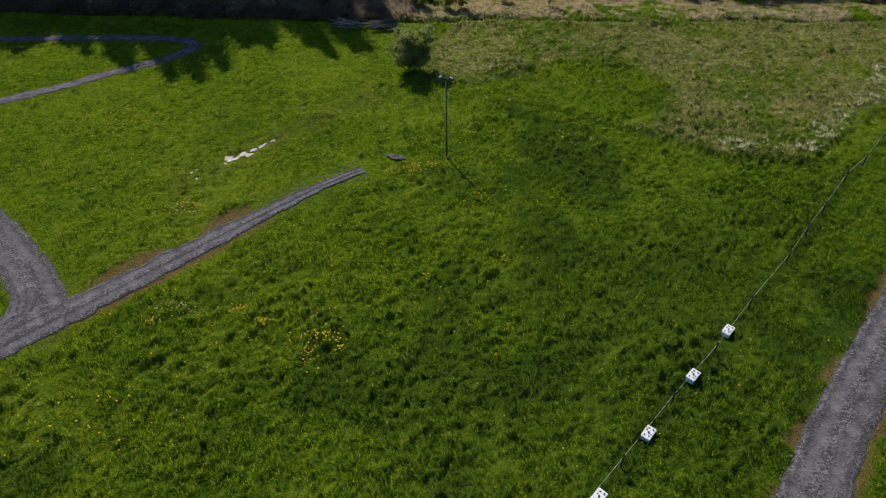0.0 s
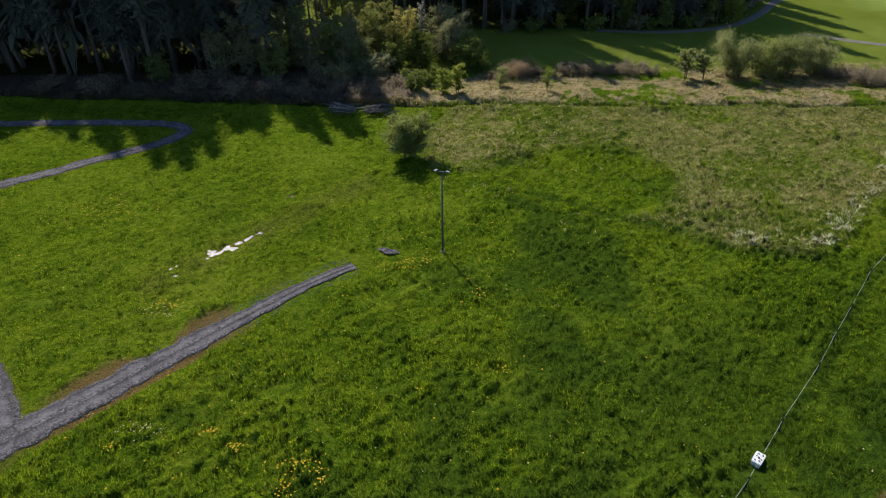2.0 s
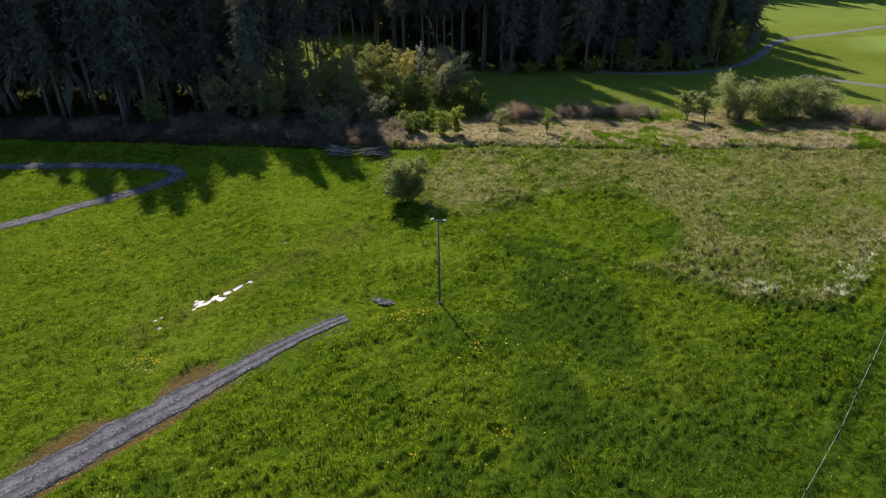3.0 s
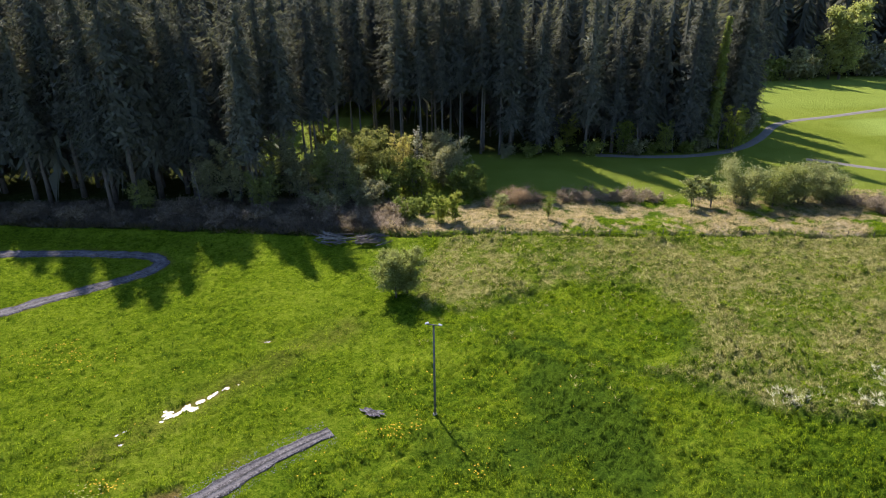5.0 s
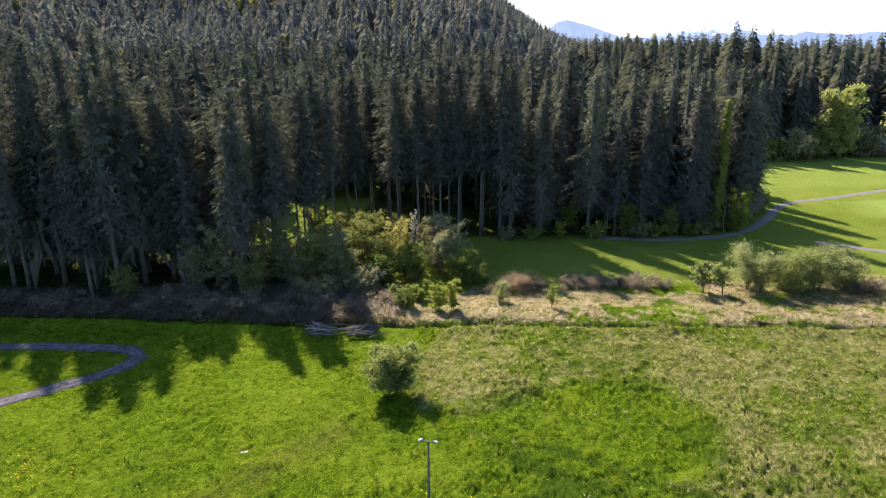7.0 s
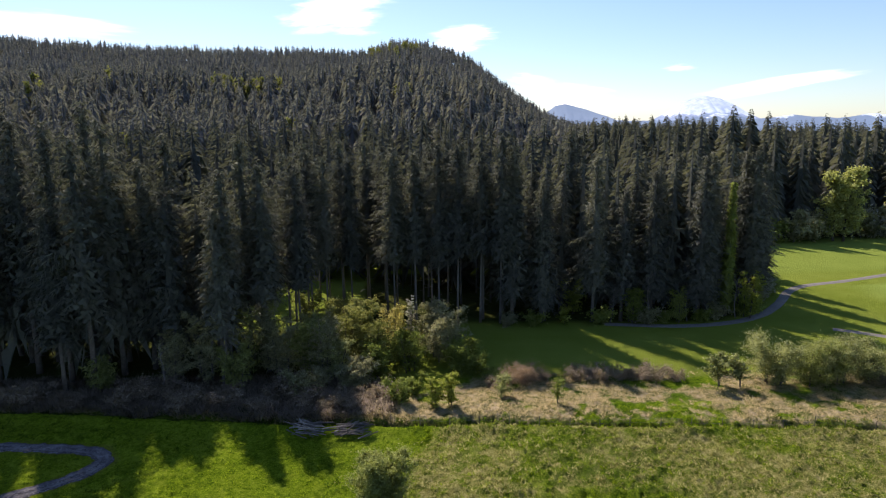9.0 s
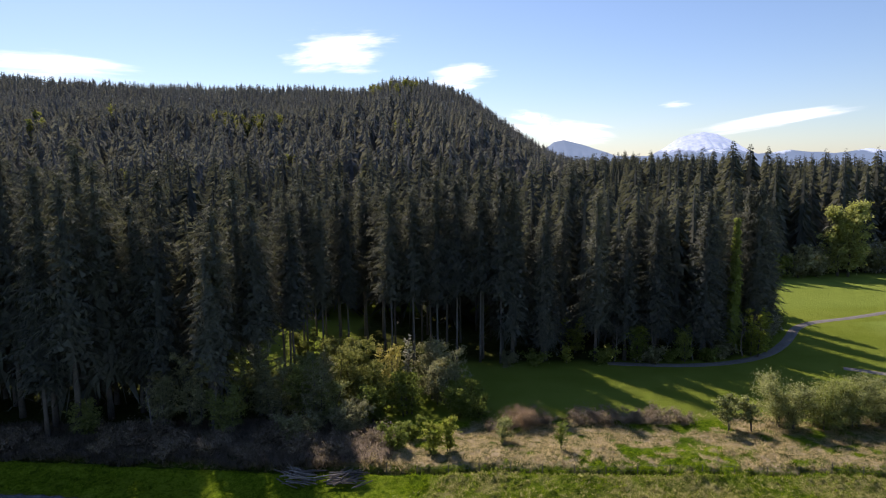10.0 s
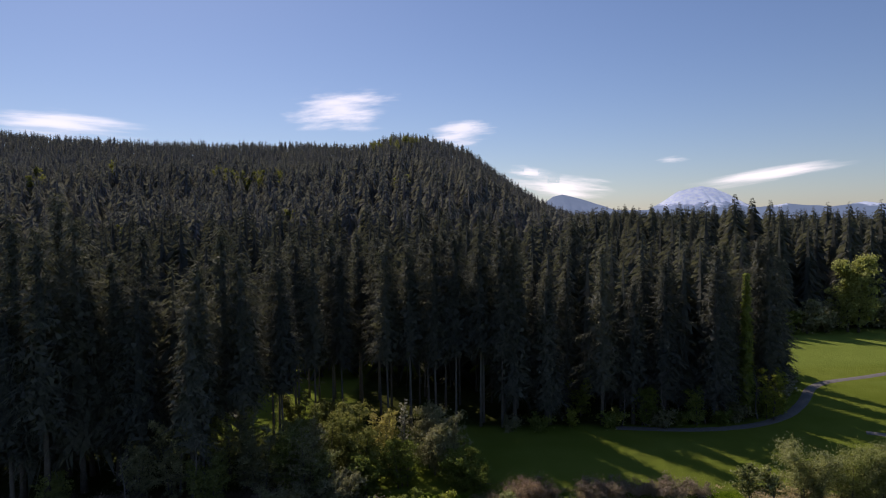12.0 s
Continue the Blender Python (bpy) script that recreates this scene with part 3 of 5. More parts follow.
blob_sheet("gravel_patch", -4.5, 45.6, 1.0, 0.42, -18, 0.14, M_GRAVEL, "small bare grey gravel patch in grass", "gravel", 9)


def loose_stones():
    r = np.random.default_rng(88)
    v, f = [], []
    spots = []
    for line, half, n in ((TRACK, 1.35, 1500), (ROAD, 1.6, 1500), (DRIVE, 1.6, 500)):
        p = np.array(line)
        k = r.integers(0, len(p) - 1, n)
        q = lerp(p[k], p[k + 1], r.random(n)[:, None])
        d = p[k + 1] - p[k]
        d = d / np.linalg.norm(d, axis=1)[:, None]
        off = half * np.sign(r.normal(0, 1, n)) * r.random(n) ** 0.5
        spots.append(q + np.stack([-d[:, 1], d[:, 0]], 1) * off[:, None])
    c = np.concatenate(spots)
    n = len(c)
    size = r.uniform(0.02, 0.06, n)
    z = gz(c[:, 0], c[:, 1]) * 0.3 + 0.085
    base = np.array([(1, 0, 0), (0, 1, 0), (-1, 0, 0), (0, -1, 0), (0, 0, 0.8)], float)
    v = np.concatenate([c, z[:, None]], 1)[:, None, :] + base[None] * size[:, None, None] * r.uniform(0.6, 1.3, (n, 5, 3))
    f = np.array([(0, 1, 4), (1, 2, 4), (2, 3, 4), (3, 0, 4)])
    f = (np.arange(n)[:, None, None] * 5 + f[None]).reshape(-1, 3)
    tagged(part("loose_gravel", tri_mesh("loose_gravel", v.reshape(-1, 3), f), M_STONE), "loose grey stones along the gravel tracks", "gravel", kind="stuff")


loose_stones()


# ---- blades of grass ----
def blades(name, x, y, height, width, count, lean, material, label, category, radius=0.0):
    """Clumps of thin blades standing on the ground, joined."""
    n = len(x)
    x, y = np.repeat(x, count), np.repeat(y, count)
    height = np.repeat(height, count) * rng.uniform(0.55, 1.15, n * count)
    az = rng.uniform(0, 2 * math.pi, n * count)
    spread = rng.uniform(0, 0.5, n * count) * height + radius * np.sqrt(rng.random(n * count))
    bx, by = x + np.cos(az) * spread * 0.7, y + np.sin(az) * spread * 0.7
    z = gz(bx, by)
    ll = lean * rng.uniform(0.4, 1.3, n * count) * height
    tx, ty = bx + np.cos(az) * ll, by + np.sin(az) * ll
    side = az + rng.uniform(0.9, 2.2, n * count)
    w = width * rng.uniform(0.6, 1.4, n * count)
    p0 = np.stack([bx - np.cos(side) * w, by - np.sin(side) * w, z - 0.02], 1)
    p1 = np.stack([bx + np.cos(side) * w, by + np.sin(side) * w, z - 0.02], 1)
    p2 = np.stack([tx, ty, z + height], 1)
    v = np.stack([p0, p1, p2], 1).reshape(-1, 3)
    f = np.arange(len(v)).reshape(-1, 3)
    up = np.stack([np.cos(az) * 0.45, np.sin(az) * 0.45, np.ones(n * count)], 1) + rng.normal(0, 0.15, (n * count, 3))
    return tagged(part(name, tri_mesh(name, v, f, normals=np.repeat(up, 3, 0)), material), label, category, kind="stuff")


def scatter(n, x0, x1, y0, y1):
    return rng.uniform(x0, x1, n), rng.uniform(y0, y1, n)


def in_view(x, y):
    """The part of the meadow that the flight passes over."""
    return (np.abs(x) < 14 + y * 0.78) & (y > 9)


def meadow_zones(n, seed, clear, calm, far):
    x, y = scatter(n, -55, 58, 8, 80)
    zm = zone_masks(x, y)
    ok = in_view(x, y) & (road_dist(x, y) > clear) & (zm["soil"] < 0.4) & (zm["brush"] < 0.4) & (zm["litter_shade"] < 0.5)
    ok &= (rng.random(n) > zm["bright"] * calm) & (fbm(x, y, 1.3, seed) > 0.38) & (rng.random(n) < np.clip(1.75 - y / 42, far, 1))
    kind = rng.random(n)
    dry = ok & (kind < zm["dry"])
    fresh = ok & ~dry & (kind < zm["bright"] * 0.9)
    dark = ok & ~dry & ~fresh & (rng.random(n) < zm["lush"] * 1.1)
    plain = ok & ~dry & ~fresh & ~dark
    h = (0.5 + 0.9 * fbm(x, y, 1.5, 11, 3)) * np.clip(1.35 - y / 90, 0.6, 1)
    return x, y, h, plain, fresh, dry, dark


x, y, h, plain, fresh, dry, dark = meadow_zones(300000, 62, 0.0, 0.2, 0.6)
for name, pickd, tall, m, label in (("meadow_grass", plain, 0.2, M_GRASS, "short green meadow grass blades"), ("fresh_grass", fresh, 0.13, M_GRASS_BRIGHT, "lush sunlit yellow-green grass blades"),
                                    ("dry_grass", dry, 0.2, M_DRY, "pale dry grass blades"), ("dark_grass", dark, 0.24, M_GRASS_DARK, "darker taller meadow grass blades")):
    blades(name, x[pickd], y[pickd], h[pickd] * tall, 0.021, 4, 0.9, m, label, "grass", 0.1)

x, y, h, plain, fresh, dry, dark = meadow_zones(60000, 63, 0.3, 0.5, 0.7)
clump = fbm(x, y, 0.9, 64, 2) > 0.52
for name, pickd, m, label in (("green_tussocks", (plain | dark | fresh) & clump, M_GRASS_DARK, "dark green tussocks standing above the meadow"), ("pale_tussocks", dry, M_DRY, "bleached tussocks in the dry part of the meadow")):
    blades(name, x[pickd], y[pickd], h[pickd] * 0.31, 0.03, 9, 0.75, m, label, "grass", 0.12)

PALE_EDGE = [(24.8, 45.6), (27.5, 46.2), (31.0, 45.4), (34.0, 47.6), (37.5, 51.8), (42.5, 56.0), (50.0, 63.5)]
x, y = scatter(6500, 20, 56, 42, 68)
ok = (near_line(x, y, PALE_EDGE) + 5.5 * fbm(x, y, 1.4, 66) < 3.3) & (poly_dist(x, y, ROUGH) > 0.3)
blades("bleached_tussocks", x[ok], y[ok], 0.1 + 0.2 * fbm(x[ok], y[ok], 1.0, 67), 0.028, 9, 1.8, M_BLEACHED, "whitish bleached tussocks along the edge of the rough grass", "grass", 0.14)
x, y = scatter(15000, -2, 58, 44, 77)
ok = (poly_dist(x, y, ROUGH, 1.0, 3.0, 68) > -6) & (fbm(x, y, 1.1, 69) > 0.47) & (road_dist(x, y) > 0.4)
tone = rng.random(len(x)) < 0.06 + 0.4 * smooth(-1, 3, poly_dist(x, y, ROUGH))
for name, pickd, m, label in (("straw_tussocks", ok & tone, M_DRY, "straw-coloured tussocks in the rough grass"), ("rough_green_tussocks", ok & ~tone, M_GRASS, "green tussocks between the straw-coloured ones")):
    blades(name, x[pickd], y[pickd], 0.1 + 0.2 * fbm(x[pickd], y[pickd], 0.8, 70), 0.026, 8, 1.6, m, label, "grass", 0.15)

x, y = scatter(26000, -14, 80, 75, 93)
zm = zone_masks(x, y)
ok = (zm["brush"] > 0.35) & (near_line(x, y, EDGE) > 0.7)
blades("dead_stems", x[ok], y[ok], 0.10 + 0.26 * fbm(x[ok], y[ok], 3.0, 71), 0.022, 5, 1.5, M_REED, "pink-tan dead grass stems in the rough strip", "reeds")
x, y = scatter(14000, -70, -2, 78, 90)
ok = poly_dist(x, y, LEFT_BANK, 1.0, 4.0, 25) > 0
blades("bank_brambles", x[ok], y[ok], 0.3 + 0.7 * fbm(x[ok], y[ok], 3.0, 72), 0.04, 6, 1.1, M_BRAMBLE, "tangled grey-brown brambles along the wood", "brambles")
x, y = scatter(9000, -62, -2, 77, 84)
ok = (np.abs(near_line(x, y, EDGE) - 1.0) < 0.9 * fbm(x, y, 2.0, 73) + 0.2) & (y > np.interp(x, [p[0] for p in EDGE], [p[1] for p in EDGE]))
blades("bank_stems", x[ok], y[ok], 0.2 + 0.3 * fbm(x[ok], y[ok], 2.0, 74), 0.025, 6, 1.2, M_REED, "tan dead grass along the shaded field edge", "reeds")
x, y = scatter(5000, -60, 80, 74, 79)
ok = near_line(x, y, EDGE) < 0.6
# Dark blades keep the painted dark line of the ditch unbroken.
blades("ditch_grass", x[ok], y[ok], 0.28 + 0 * x[ok], 0.04, 6, 0.6, M_GRASS_DARK, "taller grass along the field edge ditch", "grass")


def flower_field(name, spots, material, size, label):
    xs, ys = [], []
    for cx, cy, rx, ry, n in spots:
        xs.append(cx + rng.normal(0, rx, n)), ys.append(cy + rng.normal(0, ry, n))
    x, y = np.concatenate(xs), np.concatenate(ys)
    ok = road_dist(x, y) > 0.2
    x, y = x[ok], y[ok]
    z = gz(x, y) + rng.uniform(0.16, 0.3, len(x))
    r = size * rng.uniform(0.6, 1.3, len(x))
    ang = np.arange(5) * 2 * math.pi / 5
    v = np.concatenate([np.stack([x, y, z + 0.02], 1)[:, None, :],
                        np.stack([x[:, None] + r[:, None] * np.cos(ang), y[:, None] + r[:, None] * np.sin(ang), np.repeat(z[:, None], 5, 1)], 2)], 1)
    f = np.array([(0, 1 + k, 1 + (k + 1) % 5) for k in range(5)])
    f = (np.arange(len(x))[:, None, None] * 6 + f[None]).reshape(-1, 3)
    tagged(part(name, tri_mesh(name, v.reshape(-1, 3), f), material), label, "flowers", kind="stuff")


flower_field("dandelions", [(-8.0, 24.3, 0.8, 0.4, 50), (-8.4, 22.9, 0.4, 0.5, 40), (-6.7, 23.8, 0.35, 0.5, 22), (-13.6, 26.8, 0.3, 0.25, 22), (-19.0, 25.6, 0.25, 0.2, 14), (-11.8, 25.6, 0.25, 0.2, 22), (-15.8, 24.8, 3.2, 2.0, 22), (-2.6, 43.2, 1.1, 0.45, 60), (2.8, 39.4, 0.3, 0.25, 16), (4.0, 31.5, 0.3, 0.25, 10), (-20.0, 38.6, 1.0, 0.6, 40), (0.0, 43.0, 9, 8, 150), (27.3, 25.6, 0.3, 0.25, 25), (-25.0, 45.0, 8, 8, 60), (-30.5, 52.5, 2.5, 1.4, 120), (5.0, 30.0, 12, 9, 40), (-21.0, 18.5, 2.5, 1.2, 40)], M_FLOWER, 0.05, "scattered yellow dandelions in the grass")
flower_field("seed_heads", [(-17.2, 26.8, 0.7, 0.25, 60), (-21.0, 37.8, 0.8, 0.5, 60), (-5.0, 26.0, 12, 9, 70), (25.2, 22.6, 1.6, 1.4, 50), (-12.0, 33.0, 6, 4, 40)], M_SEED, 0.04, "pale dandelion seed heads in the grass")


# ---- trees ----
def conifer_crown(seed, h, base, rad, per_level=5, step=0.5, sprays=26, gap=0.1, core=0.5, size=0.9):
    """Whorls of drooping branches with fine needle sprays round a dense core."""
    r = np.random.default_rng(seed)
    tri, nrm = [], []
    lop = r.uniform(0.7, 1.2, 8)

    def reach_at(t):
        return rad * (1 - t) ** 0.6 * (0.6 + 0.4 * min(1, t / 0.15)) + 0.12

    z = base
    while z < h - 0.25:
        t = (z - base) / (h - base)
        for _ in range(max(4, int(round(per_level * (1 - 0.25 * t))))):
            if r.random() < gap:
                continue
            az = r.uniform(0, 2 * math.pi)
            ln = reach_at(t) * r.uniform(0.5 + 0.25 * t, 1.12) * lop[int(az / (2 * math.pi) * 8) % 8]
            rise = lerp(0.0, 0.8, t ** 2) - r.uniform(0, 0.2)
            droop = 0.42 * (1 - t) * r.uniform(0.5, 1.4)
            k = max(5, int(sprays * (0.3 + 0.7 * ln / rad)))
            s = np.clip((np.arange(k) + r.uniform(0, 1, k)) / k, 0.08, 1)
            ca, sa = math.cos(az), math.sin(az)
            along = s * ln
            p = np.stack([along * ca, along * sa, z + along * rise - droop * ln * s * s], 1)
            side = np.where(r.random(k) < 0.5, 1, -1)
            wl = (0.25 * ln * (1.1 - s) + 0.42) * r.uniform(0.6, 1.3, k) * size
            fwd = r.uniform(0.5, 1.0, k)
            d = np.stack([ca * fwd - sa * side * 0.8, sa * fwd + ca * side * 0.8, -r.uniform(0.25, 1.1, k)], 1)
            tip = p + d * wl[:, None]
            w = np.stack([ca * 0.5 + 0 * s, sa * 0.5 + 0 * s, r.uniform(-0.6, 0.6, k)], 1) * (0.115 * size * (0.8 + 0.3 * wl))[:, None]
            tri.append(np.stack([p - w, p + w, tip], 1))
            end = np.array([[ln * ca, ln * sa, z + ln * rise - droop * ln]])
            root = np.array([[0, 0, z]])
            w = np.array([[-sa * 0.09, ca * 0.09, 0]])
            tri.append(np.stack([root - w, root + w, end], 1))
        z += step * r.uniform(0.7, 1.3)
    v = np.concatenate(tri)
    m = v.mean(1)
    n = np.concatenate([m[:, :2] / (np.hypot(m[:, 0], m[:, 1])[:, None] + 0.3) * 0.9, np.full((len(m), 1), 0.45)], 1) + r.normal(0, 0.16, (len(m), 3))
    k = int(core * 130 * (h - base))
    tt = r.random(k) ** 1.25
    zc = lerp(base, h - 1.2, tt)
    q = np.array([reach_at(u) for u in tt]) * 0.55 * np.sqrt(r.random(k))
    a = r.uniform(0, 2 * math.pi, k)
    mid = np.stack([q * np.cos(a), q * np.sin(a), zc], 1)
    c = mid[:, None, :] + r.normal(0, 0.3, (k, 3, 3)) * (1 - 0.4 * tt)[:, None, None]
    cn = np.stack([np.cos(a) * 0.8, np.sin(a) * 0.8, np.full(k, 0.5)], 1) + r.normal(0, 0.2, (k, 3))
    v, n = np.concatenate([v, c]), np.concatenate([n, cn])
    levels = np.linspace(0.02, 0.9, 10)
    ring = [[(reach_at(u) * r.uniform(0.05, 0.2) * math.cos(a), reach_at(u) * r.uniform(0.05, 0.2) * math.sin(a), lerp(base, h, u) + r.normal(0, 0.35)) for a in np.arange(7) * 2 * math.pi / 7 + u * 9] for u in levels]
    heart = []
    for low_ring, up_ring in zip(ring, ring[1:]):
        for k in range(7):
            q = (k + 1) % 7
            heart += [(low_ring[k], low_ring[q], up_ring[k]), (up_ring[k], low_ring[q], up_ring[q])]
    heart = np.array(heart)
    out = heart.mean(1) * (1, 1, 0)
    out = out / (np.linalg.norm(out, axis=1)[:, None] + 0.1) * 0.8 + (0, 0, 0.6)
    v, n = np.concatenate([v, heart]), np.concatenate([n, out + r.normal(0, 0.2, out.shape)])
    return tri_mesh("crown", v.reshape(-1, 3), np.arange(len(v) * 3).reshape(-1, 3), normals=np.repeat(n, 3, 0))


def trunk_mesh(h, r0, seed, bend=0.25, snags=0, low=2.0, high=8.0):
    r = np.random.default_rng(seed)
    s = Soup()
    zs = np.linspace(-0.3, h * 0.97, 8)
    tube(s, [(bend * math.sin(z * 0.21 + seed) * z / h, bend * math.cos(z * 0.17 + seed) * z / h, z) for z in zs], [max(0.02, r0 * (1.25 if k == 0 else 1 - z / h)) for k, z in enumerate(zs)], 7)
    for _ in range(snags):
        z, az, ln = r.uniform(low, high), r.uniform(0, 6.28), r.uniform(0.5, 1.9)
        tube(s, [(0, 0, z), (ln * 0.6 * math.cos(az), ln * 0.6 * math.sin(az), z - 0.05), (ln * math.cos(az), ln * math.sin(az), z - 0.3)], [0.035, 0.025, 0.01], 3, False)
    return s.mesh("trunk", True)


def make_conifer(name, label, seed, h, base, rad, group, r0=0.3, bark=None, crown=None, snags=24, **kw):
    e = thing(name, (0, 0, 0), label, "tree", group)
    part("trunk", trunk_mesh(h, r0, seed, 0.25, snags, 1.5, base + 3), bark or M_BARK, e)
    part("crown", conifer_crown(seed, h, base, rad, **kw), crown or M_FIR, e)
    return e


def plant(proto, spots, first=True):
    """Copies of a thing at (x, y, turn, size)."""
    for k, (x, y, turn, size) in enumerate(spots):
        m = pose(x, y, gz1(x, y) - 0.05, 0, 0, turn)
        if k == 0 and first:
            proto.matrix_basis = m @ Matrix.Scale(size, 4)
        else:
            o = copy_thing(proto, m)
            o.scale = (size, size, size)


def spread(poly, gap, seed, avoid=()):
    """Points in an outline, about that far apart."""
    r = np.random.default_rng(seed)
    xs, ys = [p[0] for p in poly], [p[1] for p in poly]
    pts = []
    for yy in np.arange(min(ys), max(ys), gap):
        for xx in np.arange(min(xs), max(xs), gap):
            qx, qy = xx + r.uniform(-0.42, 0.42) * gap, yy + r.uniform(-0.42, 0.42) * gap
            if inside(np.array([qx]), np.array([qy]), poly)[0]:
                pts.append((qx, qy))
    return pts


LEFT_STAND = [(-66.0, 86.0), (-40.0, 86.0), (-23.5, 89.0), (-22.5, 104.0), (-66.0, 104.0)]
MID_STAND = [(-22.0, 124.0), (-11.0, 122.0), (-7.0, 113.0), (-2.0, 113.0), (10.0, 113.0), (10.0, 130.0), (-20.0, 132.0)]
RIGHT_STAND = [(10.0, 112.5), (28.0, 112.3), (43.0, 113.2), (49.5, 117.5), (54.5, 123.5), (58.0, 132.0), (58.0, 136.0), (46.0, 127.0), (10.0, 124.0)]

firs = [make_conifer("fir_tree", "tall dark fir with ragged drooping branches at wood edge", 100 + k, h, b, r, "trees of the wood", 0.32, gap=gp, per_level=pl)
        for k, (h, b, r, gp, pl) in enumerate([(28.5, 5.5, 5.0, 0.08, 8), (26.5, 8.0, 4.4, 0.14, 7), (30.5, 5.0, 5.2, 0.1, 8), (25.0, 7.0, 4.8, 0.18, 7), (29.0, 9.0, 4.3, 0.12, 7)])]
tall = [make_conifer("pine_tree", "tall narrow conifer with bare pale lower trunk", 140 + k, h, b, r, "plantation conifers", 0.19, M_BARK_PALE, snags=8, gap=0.05, per_level=8)
        for k, (h, b, r) in enumerate([(27.5, 10.5, 4.0), (26.5, 11.5, 3.8), (28.5, 10.0, 4.2)])]
spruces = [make_conifer("spruce_tree", "dense dark spruce with branches almost to the ground", 170 + k, h, b, r, "trees of the wood", 0.34, gap=0.06, per_level=7)
           for k, (h, b, r) in enumerate([(30.0, 5.0, 5.3), (27.0, 3.5, 4.9), (31.5, 7.0, 5.4), (25.0, 4.0, 4.6)])]
pick = np.random.default_rng(5)


def stand(protos, poly, gap, seed, lo, hi):
    pts = spread(poly, gap, seed)
    lots = {k: [] for k in range(len(protos))}
    for p in pts:
        lots[int(pick.integers(len(protos)))].append((*p, pick.uniform(0, 360), pick.uniform(lo, hi)))
    for k, spots in lots.items():
        plant(protos[k], spots)


stand(firs, LEFT_STAND, 4.6, 1, 0.8, 1.12)
plant(tall[0], [(-17.2, 97.0, 30, 0.93), (-19.0, 102.5, 160, 0.94)], False)
plant(tall[2], [(-21.0, 107.0, 80, 0.94), (-20.4, 92.5, 250, 0.93), (-22.0, 98.5, 130, 0.9), (-24.0, 90.0, 300, 0.9), (-16.5, 113.0, 20, 0.92), (-19.5, 115.5, 200, 0.95), (-13.0, 115.0, 110, 0.9), (-15.0, 119.0, 60, 1.0), (-21.0, 120.0, 330, 0.98)], False)
stand(tall, MID_STAND, 5.0, 2, 0.84, 1.06)
for k, x in enumerate(np.arange(-5.5, 11.0, 3.1)):
    plant(tall[k % 3], [(x + pick.uniform(-0.5, 0.5), 111.6 + pick.uniform(-0.5, 0.5), 40 * k, pick.uniform(0.97, 1.05))], False)
stand(spruces, RIGHT_STAND, 5.7, 3, 0.66, 1.0)
for k, (x, y) in enumerate([(12, 111.8), (16.5, 111.9), (24.5, 112), (29, 112.2), (33.5, 112.3), (41, 112.6), (51.5, 118.5), (55.5, 123.5), (58.5, 129.5), (60.5, 136)]):
    plant(spruces[k % 4], [(x, y, 70 * k, pick.uniform(0.78, 0.96))], False)


